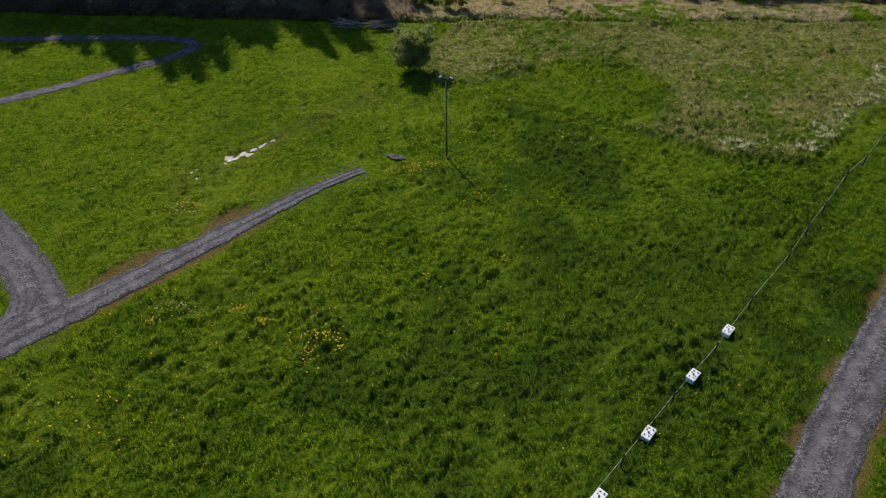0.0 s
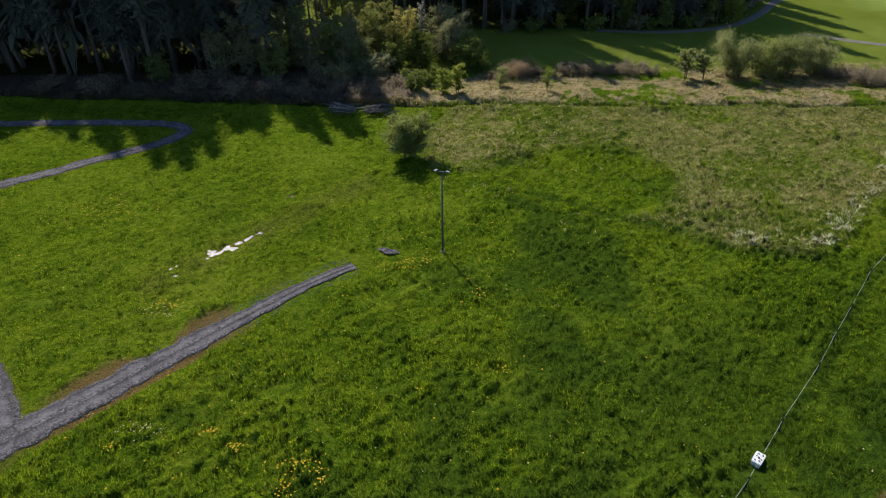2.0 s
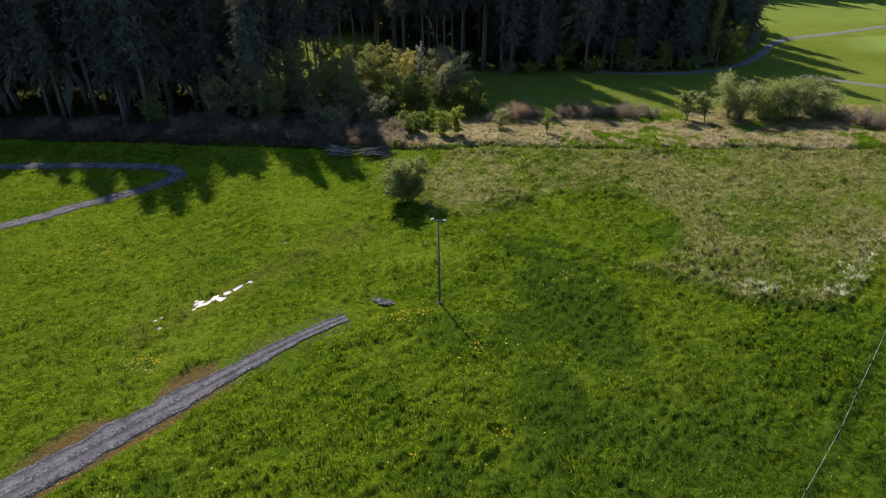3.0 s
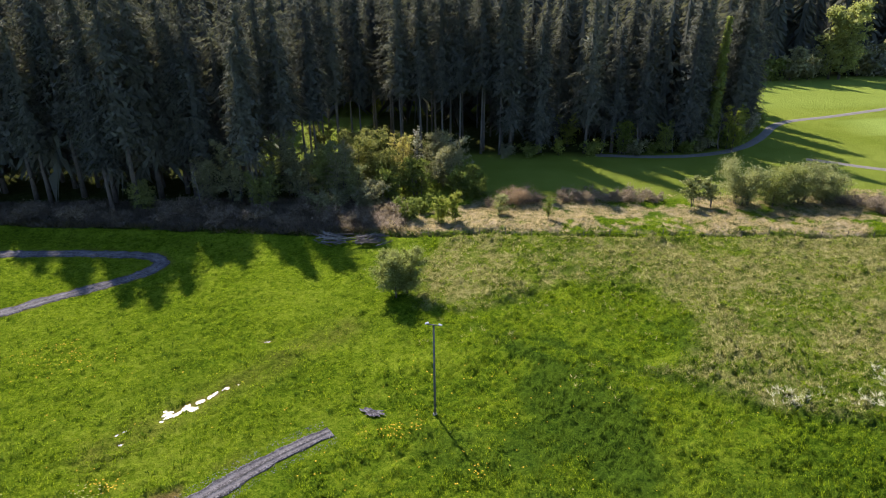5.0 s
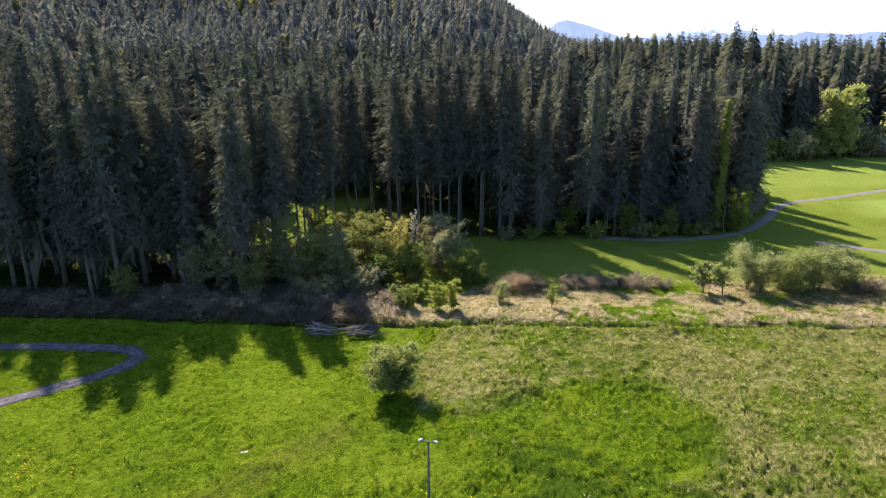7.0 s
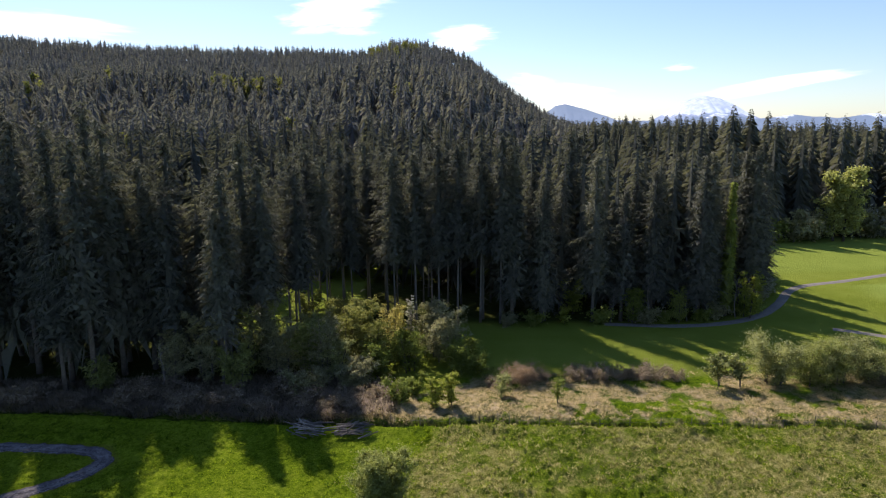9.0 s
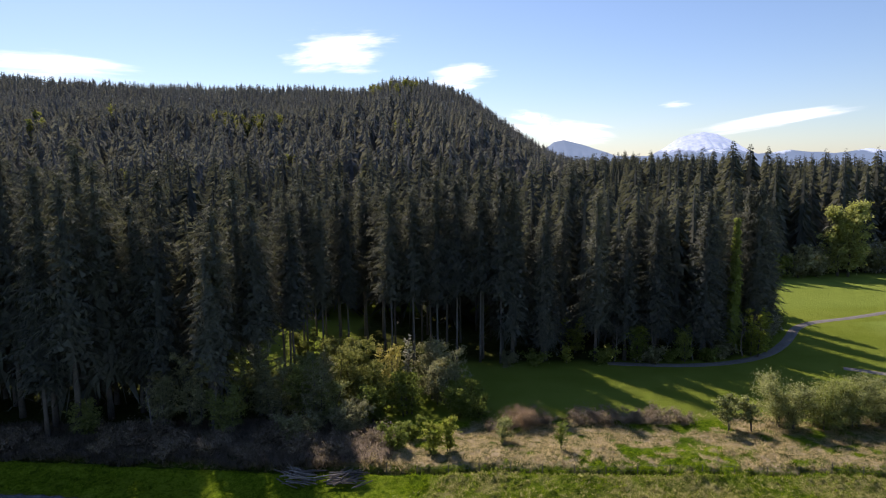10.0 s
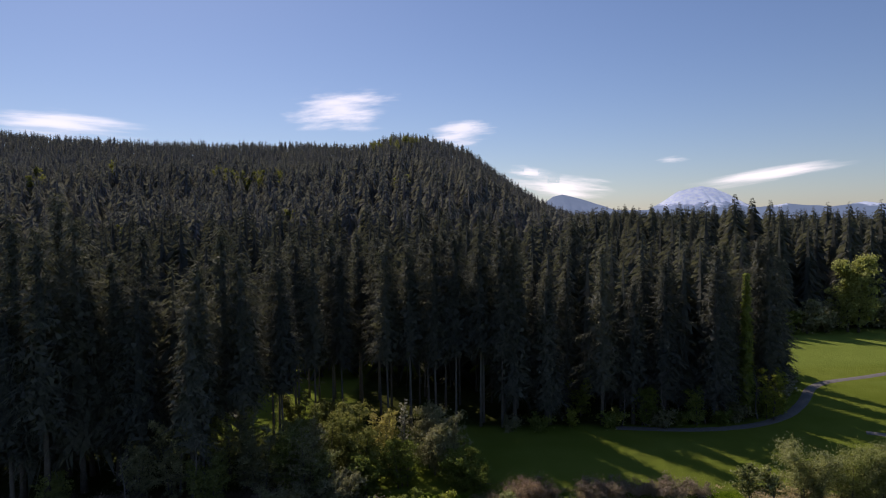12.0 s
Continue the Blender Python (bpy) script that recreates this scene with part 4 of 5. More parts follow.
def woods(name, pts, label, rows, spray, material, lo, hi, rad, core=0.3, low=0.1, taper=0.78, hang=(0.32, 0.8)):
    """Many simpler conifers joined: whorls of flat drooping boughs round a slim core."""
    r = np.random.default_rng(len(pts))
    turn = r.uniform(0, 2, len(pts))
    pts = np.array(pts, float)
    n = len(pts)
    z0 = gz(pts[:, 0], pts[:, 1])
    h = lerp(lo, hi, r.random(n)) * (0.85 + 0.3 * fbm(pts[:, 0], pts[:, 1], 40, 91))
    rr = rad * r.uniform(0.75, 1.25, n) * h / hi
    px, py = pts[:, 0], pts[:, 1]
    tri, nrm = [], []
    for k in range(rows):
        for s in range(spray):
            t = np.clip(low + (1 - low) * ((k + r.random(n)) / rows) ** 0.75, 0, 0.985)
            az = 2 * math.pi * (s + r.random(n)) / spray + k
            ca, sa = np.cos(az), np.sin(az)
            reach = rr * (1 - t) ** taper * r.uniform(0.6, 1.15, n) + 0.12
            wid = reach * r.uniform(0.2, 0.36, n) * 6.0 / (spray + 1.5)
            zt = z0 + h * t
            rise = reach * (0.45 * t - 0.1)
            drop = reach * r.uniform(*hang, n)
            root = np.stack([px, py, zt + 0.15 * reach], 1)
            mx, my, mz = px + ca * reach * 0.6, py + sa * reach * 0.6, zt + rise * 0.6
            left = np.stack([mx - sa * wid, my + ca * wid, mz - 0.35 * wid], 1)
            right = np.stack([mx + sa * wid, my - ca * wid, mz - 0.35 * wid], 1)
            fork = wid * r.uniform(0.2, 0.9, n)
            short = reach * r.uniform(0.75, 1.0, n)
            tip = np.stack([px + ca * reach - sa * fork, py + sa * reach + ca * fork, zt + rise - drop], 1)
            twin = np.stack([px + ca * short + sa * fork, py + sa * short - ca * fork, zt + rise - drop * r.uniform(0.6, 1.1, n)], 1)
            tri += [np.stack([root, left, tip], 1), np.stack([root, twin, right], 1)]
            m = np.stack([ca * 0.9, sa * 0.9, np.full(n, 0.45)], 1) + r.normal(0, 0.12, (n, 3))
            nrm += [m, m]
    for q in range(4):
        a0, a1 = turn + q * math.pi / 2, turn + (q + 1) * math.pi / 2
        ring = []
        for part_r, part_z in ((core * 0.4, 0.62), (core * 0.9, low + 0.03)):
            w, z = rr * part_r, z0 + h * part_z
            ring += [np.stack([px + np.cos(a0) * w, py + np.sin(a0) * w, z], 1), np.stack([px + np.cos(a1) * w, py + np.sin(a1) * w, z], 1)]
        top = np.stack([px, py, z0 + h * 0.97], 1)
        am = (a0 + a1) / 2
        m = np.stack([np.cos(am), np.sin(am), np.full(n, 0.8)], 1)
        tri += [np.stack([top, ring[0], ring[1]], 1), np.stack([ring[0], ring[2], ring[3]], 1), np.stack([ring[0], ring[3], ring[1]], 1)]
        nrm += [m, m, m]
    v = np.stack(tri, 1).reshape(-1, 3)
    nr = np.repeat(np.stack(nrm, 1).reshape(-1, 3), 3, 0)
    me = tri_mesh(name, v, np.arange(len(v)).reshape(-1, 3), normals=nr)
    return tagged(part(name, me, material), label, "forest", kind="stuff")


BEHIND_LEFT = [(-67.0, 93.0), (-40.0, 93.0), (-30.0, 94.5), (-26.0, 98.0), (-26.0, 107.0), (-67.0, 108.0)]
woods("wood_heart", spread(BEHIND_LEFT, 3.8, 14), "close-set conifers deep inside the dark wood", 22, 10, M_FIR, 19, 25, 5.4, 0.3, 0.16)
BEHIND_RIGHT = [(12.0, 117.0), (42.0, 117.5), (51.0, 124.0), (55.0, 133.0), (12.0, 133.0)]
woods("wood_shade", spread(BEHIND_RIGHT, 4.4, 15), "close-set conifers behind the lawn-side trees", 20, 9, M_FIR, 21, 28, 5.0)
MID_LEFT = [(-190.0, 127.0), (-40.0, 127.0), (-24.0, 135.0), (12.0, 133.0), (40.0, 138.0), (58.0, 141.0), (63.0, 172.0), (68.0, 230.0), (-190.0, 230.0)]
woods("wood_interior", spread(MID_LEFT, 7.4, 11), "deep dark conifer wood behind the front trees", 22, 9, M_FIR, 23, 32, 8.0)
SIDE_LEFT = [(-130.0, 88.0), (-69.0, 88.0), (-69.0, 112.0), (-130.0, 112.0)]
woods("wood_side", spread(SIDE_LEFT, 5.2, 12), "dark conifer wood continuing along the meadow", 18, 8, M_FIR, 26, 31, 5.2, 0.3, 0.15)
FAR_RIGHT = [(64.0, 184.0), (84.0, 183.0), (92.0, 186.0), (118.0, 270.0), (160.0, 380.0), (80.0, 380.0), (60.0, 280.0), (56.0, 232.0)]
woods("far_woods", spread(FAR_RIGHT, 7.6, 13), "tall dark conifers beyond the lawn", 28, 10, M_FIR, 25, 34, 8.0)
FAR_EDGE = [(92.0, 186.0), (102.0, 190.0), (125.0, 194.0), (240.0, 205.0), (330.0, 280.0), (380.0, 380.0), (160.0, 380.0), (118.0, 270.0)]
woods("far_edge_woods", spread(FAR_EDGE, 8.0, 16), "dark conifers of middling height along the far lawn", 24, 8, M_FIR, 23, 33, 8.0)


def hill_points():
    r = np.random.default_rng(31)
    out = []
    for d0, d1, gap in ((150, 300, 7.4), (300, 480, 8.0), (480, 760, 9.6), (760, 1120, 10.0)):
        d = np.arange(d0, d1, gap)
        for q in d:
            a = np.arange(-0.84, 0.42, gap / q)
            aa = a + r.uniform(-0.45, 0.45, len(a)) * gap / q
            dd = q + r.uniform(-0.45, 0.45, len(a)) * gap
            px, py = aa * dd, 23 + dd
            keep = (hill(px, py) > 1.0) | (aa < 0.12)
            keep &= (r.random(len(a)) > 0.06) & ((py > 231) | (px < -180))
            out.append((np.stack([px, py], 1)[keep], q))
    return out


def valley_points():
    r = np.random.default_rng(33)
    out = []
    for q in np.arange(360, 900, 13.0):
        a = np.arange(0.12, 0.95, 13.0 / q)
        aa, dd = a + r.uniform(-0.4, 0.4, len(a)) * 13.0 / q, q + r.uniform(-6, 6, len(a))
        out.append(np.stack([aa * dd, 23 + dd], 1))
    return np.concatenate(out)


# Valley and hillside trees take the needle colour with haze painted in.
woods("valley_woods", valley_points(), "conifers covering the flat valley floor far off", 3, 4, M_FIR_HAZE, 14, 22, 6.5, 0.3, 0.15)
hp = hill_points()
woods("hill_forest_lower", np.concatenate([p for p, q in hp if q < 480]), "dense conifer forest on the lower hillside", 12, 7, M_FIR_HAZE, 18, 30, 8.0, 0.3, 0.3, 0.66, (0.5, 1.1))
woods("hill_forest_upper", np.concatenate([p for p, q in hp if q >= 480]), "dense conifer forest on the upper hillside and ridge", 5, 4, M_FIR_HAZE, 18, 28, 8.4, 0.3, 0.25, 0.66, (0.5, 1.1))


def leaf_cloud(soup, centres, radii, per, size, r, flat=0.8):
    """Leaves in uneven clumps."""
    for c, rad in zip(centres, radii):
        n = int(per * rad * rad * 3)
        d = r.normal(0, 1, (n, 3))
        d /= np.linalg.norm(d, axis=1)[:, None]
        p = np.array(c) + d * (rad * np.abs(r.normal(0, 0.75, n)))[:, None] * np.array([1, 1, flat])
        u = r.normal(0, 1, (n, 3))
        u /= np.linalg.norm(u, axis=1)[:, None]
        w = np.cross(u, r.normal(0, 1, (n, 3)))
        w /= np.linalg.norm(w, axis=1)[:, None]
        s = size * r.uniform(0.6, 1.5, n)[:, None]
        v = np.stack([p - u * s, p + w * s * 0.55, p + u * s, p - w * s * 0.55], 1).reshape(-1, 3)
        a = np.arange(0, n * 4, 4)
        nr = d * 0.45 + np.array([0, 0, 0.55]) + r.normal(0, 0.45, (n, 3))
        soup.add(v, np.concatenate([np.stack([a, a + 1, a + 2], 1), np.stack([a, a + 2, a + 3], 1)]), np.repeat(nr, 4, 0))


def broadleaf(name, label, category, seed, h, width, leaf, leaf_size, per, stems=1, bark=None, low=0.25, lean=0.0, group="", clumps=26, column=0.0, r0=0.1, puff=0.15):
    """A trunk or several stems with limbs, and a crown of leaf clumps along them."""
    r = np.random.default_rng(seed)
    e = thing(name, (0, 0, 0), label, category, group)
    s = Soup()
    tips = []
    for k in range(stems):
        az = r.uniform(0, 6.28)
        off = 0 if stems == 1 else width * 0.18
        bx, by = off * math.cos(az), off * math.sin(az)
        top = h * r.uniform(0.8, 1.0)
        out = (width * 0.32 if stems > 1 else width * 0.08) * r.uniform(0.5, 1.2)
        spine = [(bx + lean * q * h + out * q * q * math.cos(az), by + out * q * q * math.sin(az), -0.15 + q * top * 0.93) for q in np.linspace(0, 1, 6)]
        tube(s, spine, [r0 * (1.15 - q) for q in np.linspace(0, 1, 6)], 6)
        for q in np.linspace(low + 0.06, 0.92, 5):
            i = min(4, int(q * 5))
            tips.append((Vector(spine[i]).lerp(Vector(spine[i + 1]), q * 5 - i), 1.5 * math.sin(math.pi * min(1, 0.12 + (q - low) / (1.15 - low)))))
        limbs = max(4, clumps // stems)
        for j in range(limbs):
            q = lerp(low, 0.98, (j + r.random()) / limbs)
            i = min(4, int(q * 5))
            root = Vector(spine[i]).lerp(Vector(spine[i + 1]), q * 5 - i)
            a2 = r.uniform(0, 6.28)
            prof = math.sin(math.pi * min(1, max(0.08, (q - low * 0.6) / (1.02 - low * 0.6))) ** lerp(0.75, 0.5, column)) ** 0.6
            ln = width * 0.5 * prof * r.uniform(0.55, 1.05)
            tip = root + Vector((math.cos(a2) * ln, math.sin(a2) * ln, ln * r.uniform(0.1, 0.7)))
            mid = root.lerp(tip, 0.5) + Vector((0, 0, 0.08 * ln))
            tube(s, [root, mid, tip], [r0 * 0.45 * (1.1 - q), r0 * 0.3 * (1.1 - q), 0.008], 4, False)
            tips += [(tip, 1.0), (root.lerp(tip, 0.6), 1.0), (root.lerp(tip, 0.2), 0.8)]
    part("trunk", s.mesh("trunk", True), bark or M_BARK, e)
    soup = Soup()
    leaf_cloud(soup, [t[:] for t, _ in tips], [width * puff * k * r.uniform(0.6, 1.3) for _, k in tips], per, leaf_size, r)
    part("crown", soup, leaf, e)
    return e


def hill_broadleaves():
    r = np.random.default_rng(77)
    soup = Soup()
    spots = [(-0.404, 172, 1.7), (-0.392, 168, 2.0), (-0.51, 340, 3.4), (-0.625, 313, 3.2), (-0.642, 300, 2.6), (-0.63, 330, 2.4), (-0.495, 206, 2.0), (-0.235, 240, 1.8), (-0.225, 236, 1.5), (-0.062, 300, 2.0), (-0.05, 310, 1.8)]
    spots += [(-0.345 + 0.012 * k, 338 + 14 * r.random(), 2.7) for k in range(9)]
    spots += [(-0.105 + 0.013 * k, 900 + 60 * r.random(), 6.0) for k in range(6)]
    for a, d, w in spots:
        x, y = a * d, 23 + d
        z = gz1(x, y)
        c = [(x + r.normal(0, w * 0.35), y + r.normal(0, w * 0.35), z + 19.5 + r.uniform(-2.2, 1.6) * w) for _ in range(12)]
        leaf_cloud(soup, c, [w * 0.45 * r.uniform(0.7, 1.2) for _ in c], 9 if w > 3 else 24, 0.5 if w > 3 else 0.3, r, 1.0)
    tagged(part("hillside_broadleaves", soup, M_OLIVE), "pale green broadleaf trees scattered on the forested hill", "trees", kind="stuff")


hill_broadleaves()


# ---- bushes and broadleaf trees ----
def put(ob, x, y, turn=0.0, size=1.0):
    plant(ob, [(x, y, turn, size)])
    return ob


put(broadleaf("round_bush", "round grey-green willow bush alone in the meadow", "bush", 301, 5.2, 3.5, M_BUSH, 0.07, 260, 4, M_BARK, 0.17, clumps=80, r0=0.08), -3.4, 62.9)
put(broadleaf("yellow_bush", "fresh yellow-green leafy bush in the rough strip", "bush", 302, 4.8, 2.2, M_SPRING, 0.10, 170, 2, M_BARK, 0.12, clumps=22, r0=0.05), 2.2, 81.8)
put(broadleaf("yellow_bush", "yellow-green bush at the rough strip", "bush", 303, 3.7, 2.0, M_SPRING, 0.10, 150, 2, M_BARK, 0.1, clumps=20, r0=0.05), 0.4, 80.6)
put(broadleaf("green_bush", "rounded mid-green bush beside brambles", "bush", 304, 3.3, 2.5, M_LEAF, 0.10, 160, 3, M_BARK, 0.08, clumps=22, r0=0.05), -3.5, 81.9)
put(broadleaf("green_bush", "small mid-green bush behind another", "bush", 305, 2.7, 2.2, M_LEAF, 0.10, 150, 2, M_BARK, 0.1, clumps=18, r0=0.05), -2.0, 85.2)
put(broadleaf("sapling", "thin green sapling in pale grass", "sapling", 306, 3.4, 2.4, M_WILLOW, 0.09, 130, 2, M_BARK, 0.1, clumps=14, r0=0.03), 7.5, 84.2)
put(broadleaf("sapling", "slim dark green sapling in tan grass", "sapling", 307, 3.3, 1.8, M_LEAF, 0.09, 150, 1, M_BARK, 0.2, clumps=12, r0=0.04), 13.6, 81.2)
put(broadleaf("spindly_tree", "small bright green tree on the lawn edge", "tree", 308, 3.6, 1.9, M_SPRING, 0.12, 120, 2, M_BARK, 0.1, clumps=16, r0=0.05), 20.1, 111.0)
put(broadleaf("slender_willow", "slender grey-green willow with open crown", "tree", 309, 5.2, 2.6, M_WILLOW, 0.12, 90, 2, M_BARK, 0.3, clumps=22, r0=0.06), 33.4, 86.3)
put(broadleaf("slender_willow", "slender grey-green willow with open crown", "tree", 310, 4.6, 2.2, M_WILLOW, 0.12, 90, 2, M_BARK, 0.3, clumps=18, r0=0.06), 35.9, 86.1)
for k, (x, y, h, w) in enumerate([(40.2, 87.6, 6.2, 5.4), (44.2, 87.2, 5.2, 5.4), (47.6, 88.2, 5.6, 5.4), (51.6, 89.0, 5.2, 5.4)]):
    put(broadleaf("willow_thicket", "broad rounded grey-green willow thicket with pale tops", "bush", 320 + k, h, w, M_WILLOW if k != 1 else M_BUSH, 0.075, 92, 6, M_BARK, 0.12, group="willow thicket", clumps=44, r0=0.07), x, y)
put(broadleaf("dead_shrub", "low bare pink-brown shrub heap", "bush", 330, 1.9, 4.4, M_BRAMBLE, 0.05, 190, 4, M_BARK, 0.06, clumps=26, r0=0.03), 57.5, 84.0)
put(broadleaf("dead_shrub", "low rusty bramble heap by the bushes", "bush", 333, 1.7, 4.2, M_RUST, 0.05, 190, 4, M_BARK, 0.06, clumps=26, r0=0.03), 9.6, 88.6)
canes = broadleaf("dead_shrub", "low bare grey-brown bramble heap along the lawn", "bush", 331, 1.5, 3.4, M_BRAMBLE, 0.06, 90, 4, M_BARK, 0.05, group="bramble heaps along the lawn", clumps=22, r0=0.03)
plant(canes, [(17.8, 89.4, 0, 1.0), (20.0, 89.6, 80, 1.1), (22.4, 89.3, 150, 1.0), (24.6, 89.2, 210, 0.95), (26.6, 88.8, 280, 1.1), (29.3, 89.0, 30, 0.8), (12.6, 89.2, 120, 0.9), (53.6, 87.0, 60, 1.1), (55.8, 86.2, 170, 1.0), (60.5, 85.0, 260, 1.1), (7.2, 87.2, 200, 0.7)])

heap = broadleaf("bramble_heap", "tangled grey-brown bramble heap on the shaded bank", "brambles", 334, 1.7, 3.6, M_BRAMBLE, 0.07, 60, 4, M_BARK, 0.05, group="bramble heaps on the bank", clumps=20, r0=0.03)
plant(heap, [(-9.5, 80.5, 0, 1.0), (-13.5, 82.2, 70, 1.25), (-18.0, 80.6, 150, 0.9), (-22.5, 82.5, 220, 1.3), (-27.0, 81.6, 300, 1.1), (-33.0, 83.0, 40, 1.3), (-39.0, 82.2, 110, 1.0), (-45.0, 83.6, 190, 1.4), (-52.0, 84.0, 260, 1.2), (-5.5, 83.2, 330, 1.1), (-16.0, 84.6, 20, 1.4), (-29.5, 84.6, 130, 1.5)])

# edge of the wood: pale saplings and leafing trees
EDGE_TREES = [
    ("leafing_tree", "mid-green leafing tree at the wood edge", 340, 9.6, 5.4, M_OLIVE, -11.4, 94.6),
    ("leafing_tree", "yellow-green leafing tree at the wood edge", 341, 10.0, 5.0, M_OLIVE, -8.8, 95.2),
    ("catkin_tree", "yellow-buff tree hung with catkins", 342, 10.2, 3.6, M_CATKIN, -5.0, 94.6),
    ("grey_tree", "round grey-green budding tree at the wood edge", 343, 8.4, 6.4, M_TWIG, 0.6, 96.0),
    ("grey_tree", "pale grey budding tree beside lawn", 344, 8.0, 5.6, M_TWIG, 2.4, 94.8),
    ("leafing_tree", "dark green tree below the wood", 345, 4.6, 5.0, M_LEAF, 4.0, 92.2),
    ("blossom_tree", "thin white-blossomed tree among shrubs", 346, 9.4, 1.8, M_BLOSSOM, -3.2, 97.0),
    ("leafing_tree", "mid-green tree in shade of firs", 347, 8.0, 5.4, M_BUSH, -14.5, 91.6),
    ("grey_tree", "grey twiggy tree with hardly a leaf", 348, 8.4, 5.0, M_TWIG, -18.0, 90.5),
    ("leafing_tree", "yellow-green tree lit between the firs", 349, 10.6, 4.2, M_OLIVE, -23.0, 91.0),
    ("grey_tree", "grey twiggy tree with hardly a leaf", 350, 10.4, 4.8, M_TWIG, -26.6, 89.0),
    ("leafing_tree", "dark shaded tree at the wood edge", 352, 4.6, 3.8, M_BUSH, -38.0, 86.5),
    ("leafing_tree", "mid-green tree behind brambles", 354, 6.0, 5.2, M_LEAF, -6.0, 90.5),
    ("grey_tree", "pale twiggy tree above the bank", 355, 6.0, 4.0, M_WILLOW, -11.5, 89.0),
    ("grey_tree", "olive-grey leafing tree at the wood edge", 400, 9.5, 4.4, M_TWIG, -13.0, 90.0),
    ("leafing_tree", "olive-green leafing tree at the wood edge", 401, 8.5, 4.4, M_WILLOW, -16.0, 92.5),
    ("grey_tree", "olive-grey leafing tree at the wood edge", 402, 10.5, 4.0, M_TWIG, -20.0, 91.5),
    ("leafing_tree", "dull green tree in shade of firs", 403, 6.0, 4.0, M_BUSH, -22.5, 87.0),
    ("grey_tree", "olive-grey leafing tree in shade", 404, 8.0, 4.6, M_TWIG, -30.5, 88.2),
    ("leafing_tree", "yellow-green leafing tree at the wood edge", 408, 8.2, 5.0, M_OLIVE, -7.4, 92.6),
    ("leafing_tree", "mid-green leafing shrub by the bank", 409, 6.0, 4.6, M_LEAF, -2.5, 91.5),
    ("leafing_tree", "mid-green leafing shrub by the bank", 410, 3.2, 4.2, M_LEAF, 5.2, 91.2),
    ("grey_tree", "low olive thicket on the bank", 411, 3.6, 5.0, M_TWIG, -9.0, 86.5),
    ("grey_tree", "low olive thicket on the bank", 412, 3.2, 5.0, M_TWIG, -14.0, 85.5),
    ("leafing_tree", "olive leafing tree standing between conifer trunks", 413, 7.5, 4.6, M_OLIVE, -18.0, 108.5),
    ("leafing_tree", "olive leafing tree standing between conifer trunks", 414, 5.5, 4.4, M_OLIVE, -14.0, 110.5),
    ("leafing_tree", "mid-green leafing shrub between conifer trunks", 415, 5.0, 5.0, M_LEAF, -10.5, 111.5),
    ("leafing_tree", "yellow-green tree glowing below conifers", 356, 9.0, 4.0, M_SPRING, 49.0, 113.2),
    ("blossom_tree", "pale pink-grey blossoming bush at path bend", 357, 4.5, 3.6, M_BLOSSOM, 57.2, 124.2),
    ("leafing_tree", "ragged green tree under the conifers", 358, 6.5, 4.0, M_LEAF, 30.5, 111.8),
    ("leafing_tree", "ragged green tree under the conifers", 359, 6.0, 3.6, M_LEAF, 38.0, 111.4),
    ("leafing_tree", "yellow-green understorey tree in the wood", 360, 7.0, 4.0, M_SPRING, 22.0, 116.5),
]
for name, label, seed, h, w, m, x, y in EDGE_TREES:
    put(broadleaf(name, label, "tree", seed, h, w * 0.84, m, 0.09, 110, 4, M_BARK_PALE if m in (M_TWIG, M_BLOSSOM) else M_BARK, 0.1, clumps=88, r0=0.08, puff=0.1, column=0.3), x, y)
put(broadleaf("poplar_tree", "tall fresh yellow-green poplar beyond the lawn", "tree", 370, 21.0, 8.2, M_POPLAR, 0.25, 34, 3, M_BARK, 0.1, clumps=110, column=0.4, r0=0.3, puff=0.12), 105.0, 181.0)
put(broadleaf("poplar_tree", "tall fresh yellow-green poplar beyond the lawn", "tree", 371, 15.0, 8.0, M_POPLAR, 0.32, 16, 5, M_BARK, 0.12, clumps=50, r0=0.3), 124.5, 183.0)
for k, (x, y, h, w, m) in enumerate([(86, 178.5, 6, 7, M_LEAF), (92, 180, 9, 7, M_TWIG), (98, 181, 8, 7, M_TWIG), (115, 184, 9, 9, M_TWIG), (119, 185, 8, 8, M_BLOSSOM), (79, 176, 7, 7, M_LEAF), (132, 187, 9, 9, M_LEAF)]):
    put(broadleaf("far_shrub", "hazy budding shrub along the far lawn edge", "bush", 380 + k, h, w, m, 0.4, 5, 3, M_BARK, 0.08, clumps=36, r0=0.12), x, y)
ivy = make_conifer("ivy_tree", "narrow ivy-clad tree spire at wood corner", 390, 21.5, 2.0, 1.3, "", 0.25, M_BARK, M_LEAF, 0, per_level=8, step=0.35, gap=0.02)
put(ivy, 46.2, 114.6)


for k, (x, y) in enumerate([(11, 110.6), (15, 110.9), (25.5, 111.6), (31.5, 111.0), (35, 111.2), (41.5, 112.0), (44.5, 112.6), (48, 115), (51.8, 117.4), (55.2, 121.5), (59.0, 127.5), (60.5, 133)]):
    put(broadleaf("understorey_shrub", "low dark leafy shrub at foot of wood", "bush", 420 + k, 2.6, 3.8, M_LEAF if k % 3 else M_TWIG, 0.16, 30, 3, M_BARK, 0.05, group="shrubs along the wood", clumps=20, r0=0.05), x, y, 40 * k, 0.8 + 0.12 * (k % 4))


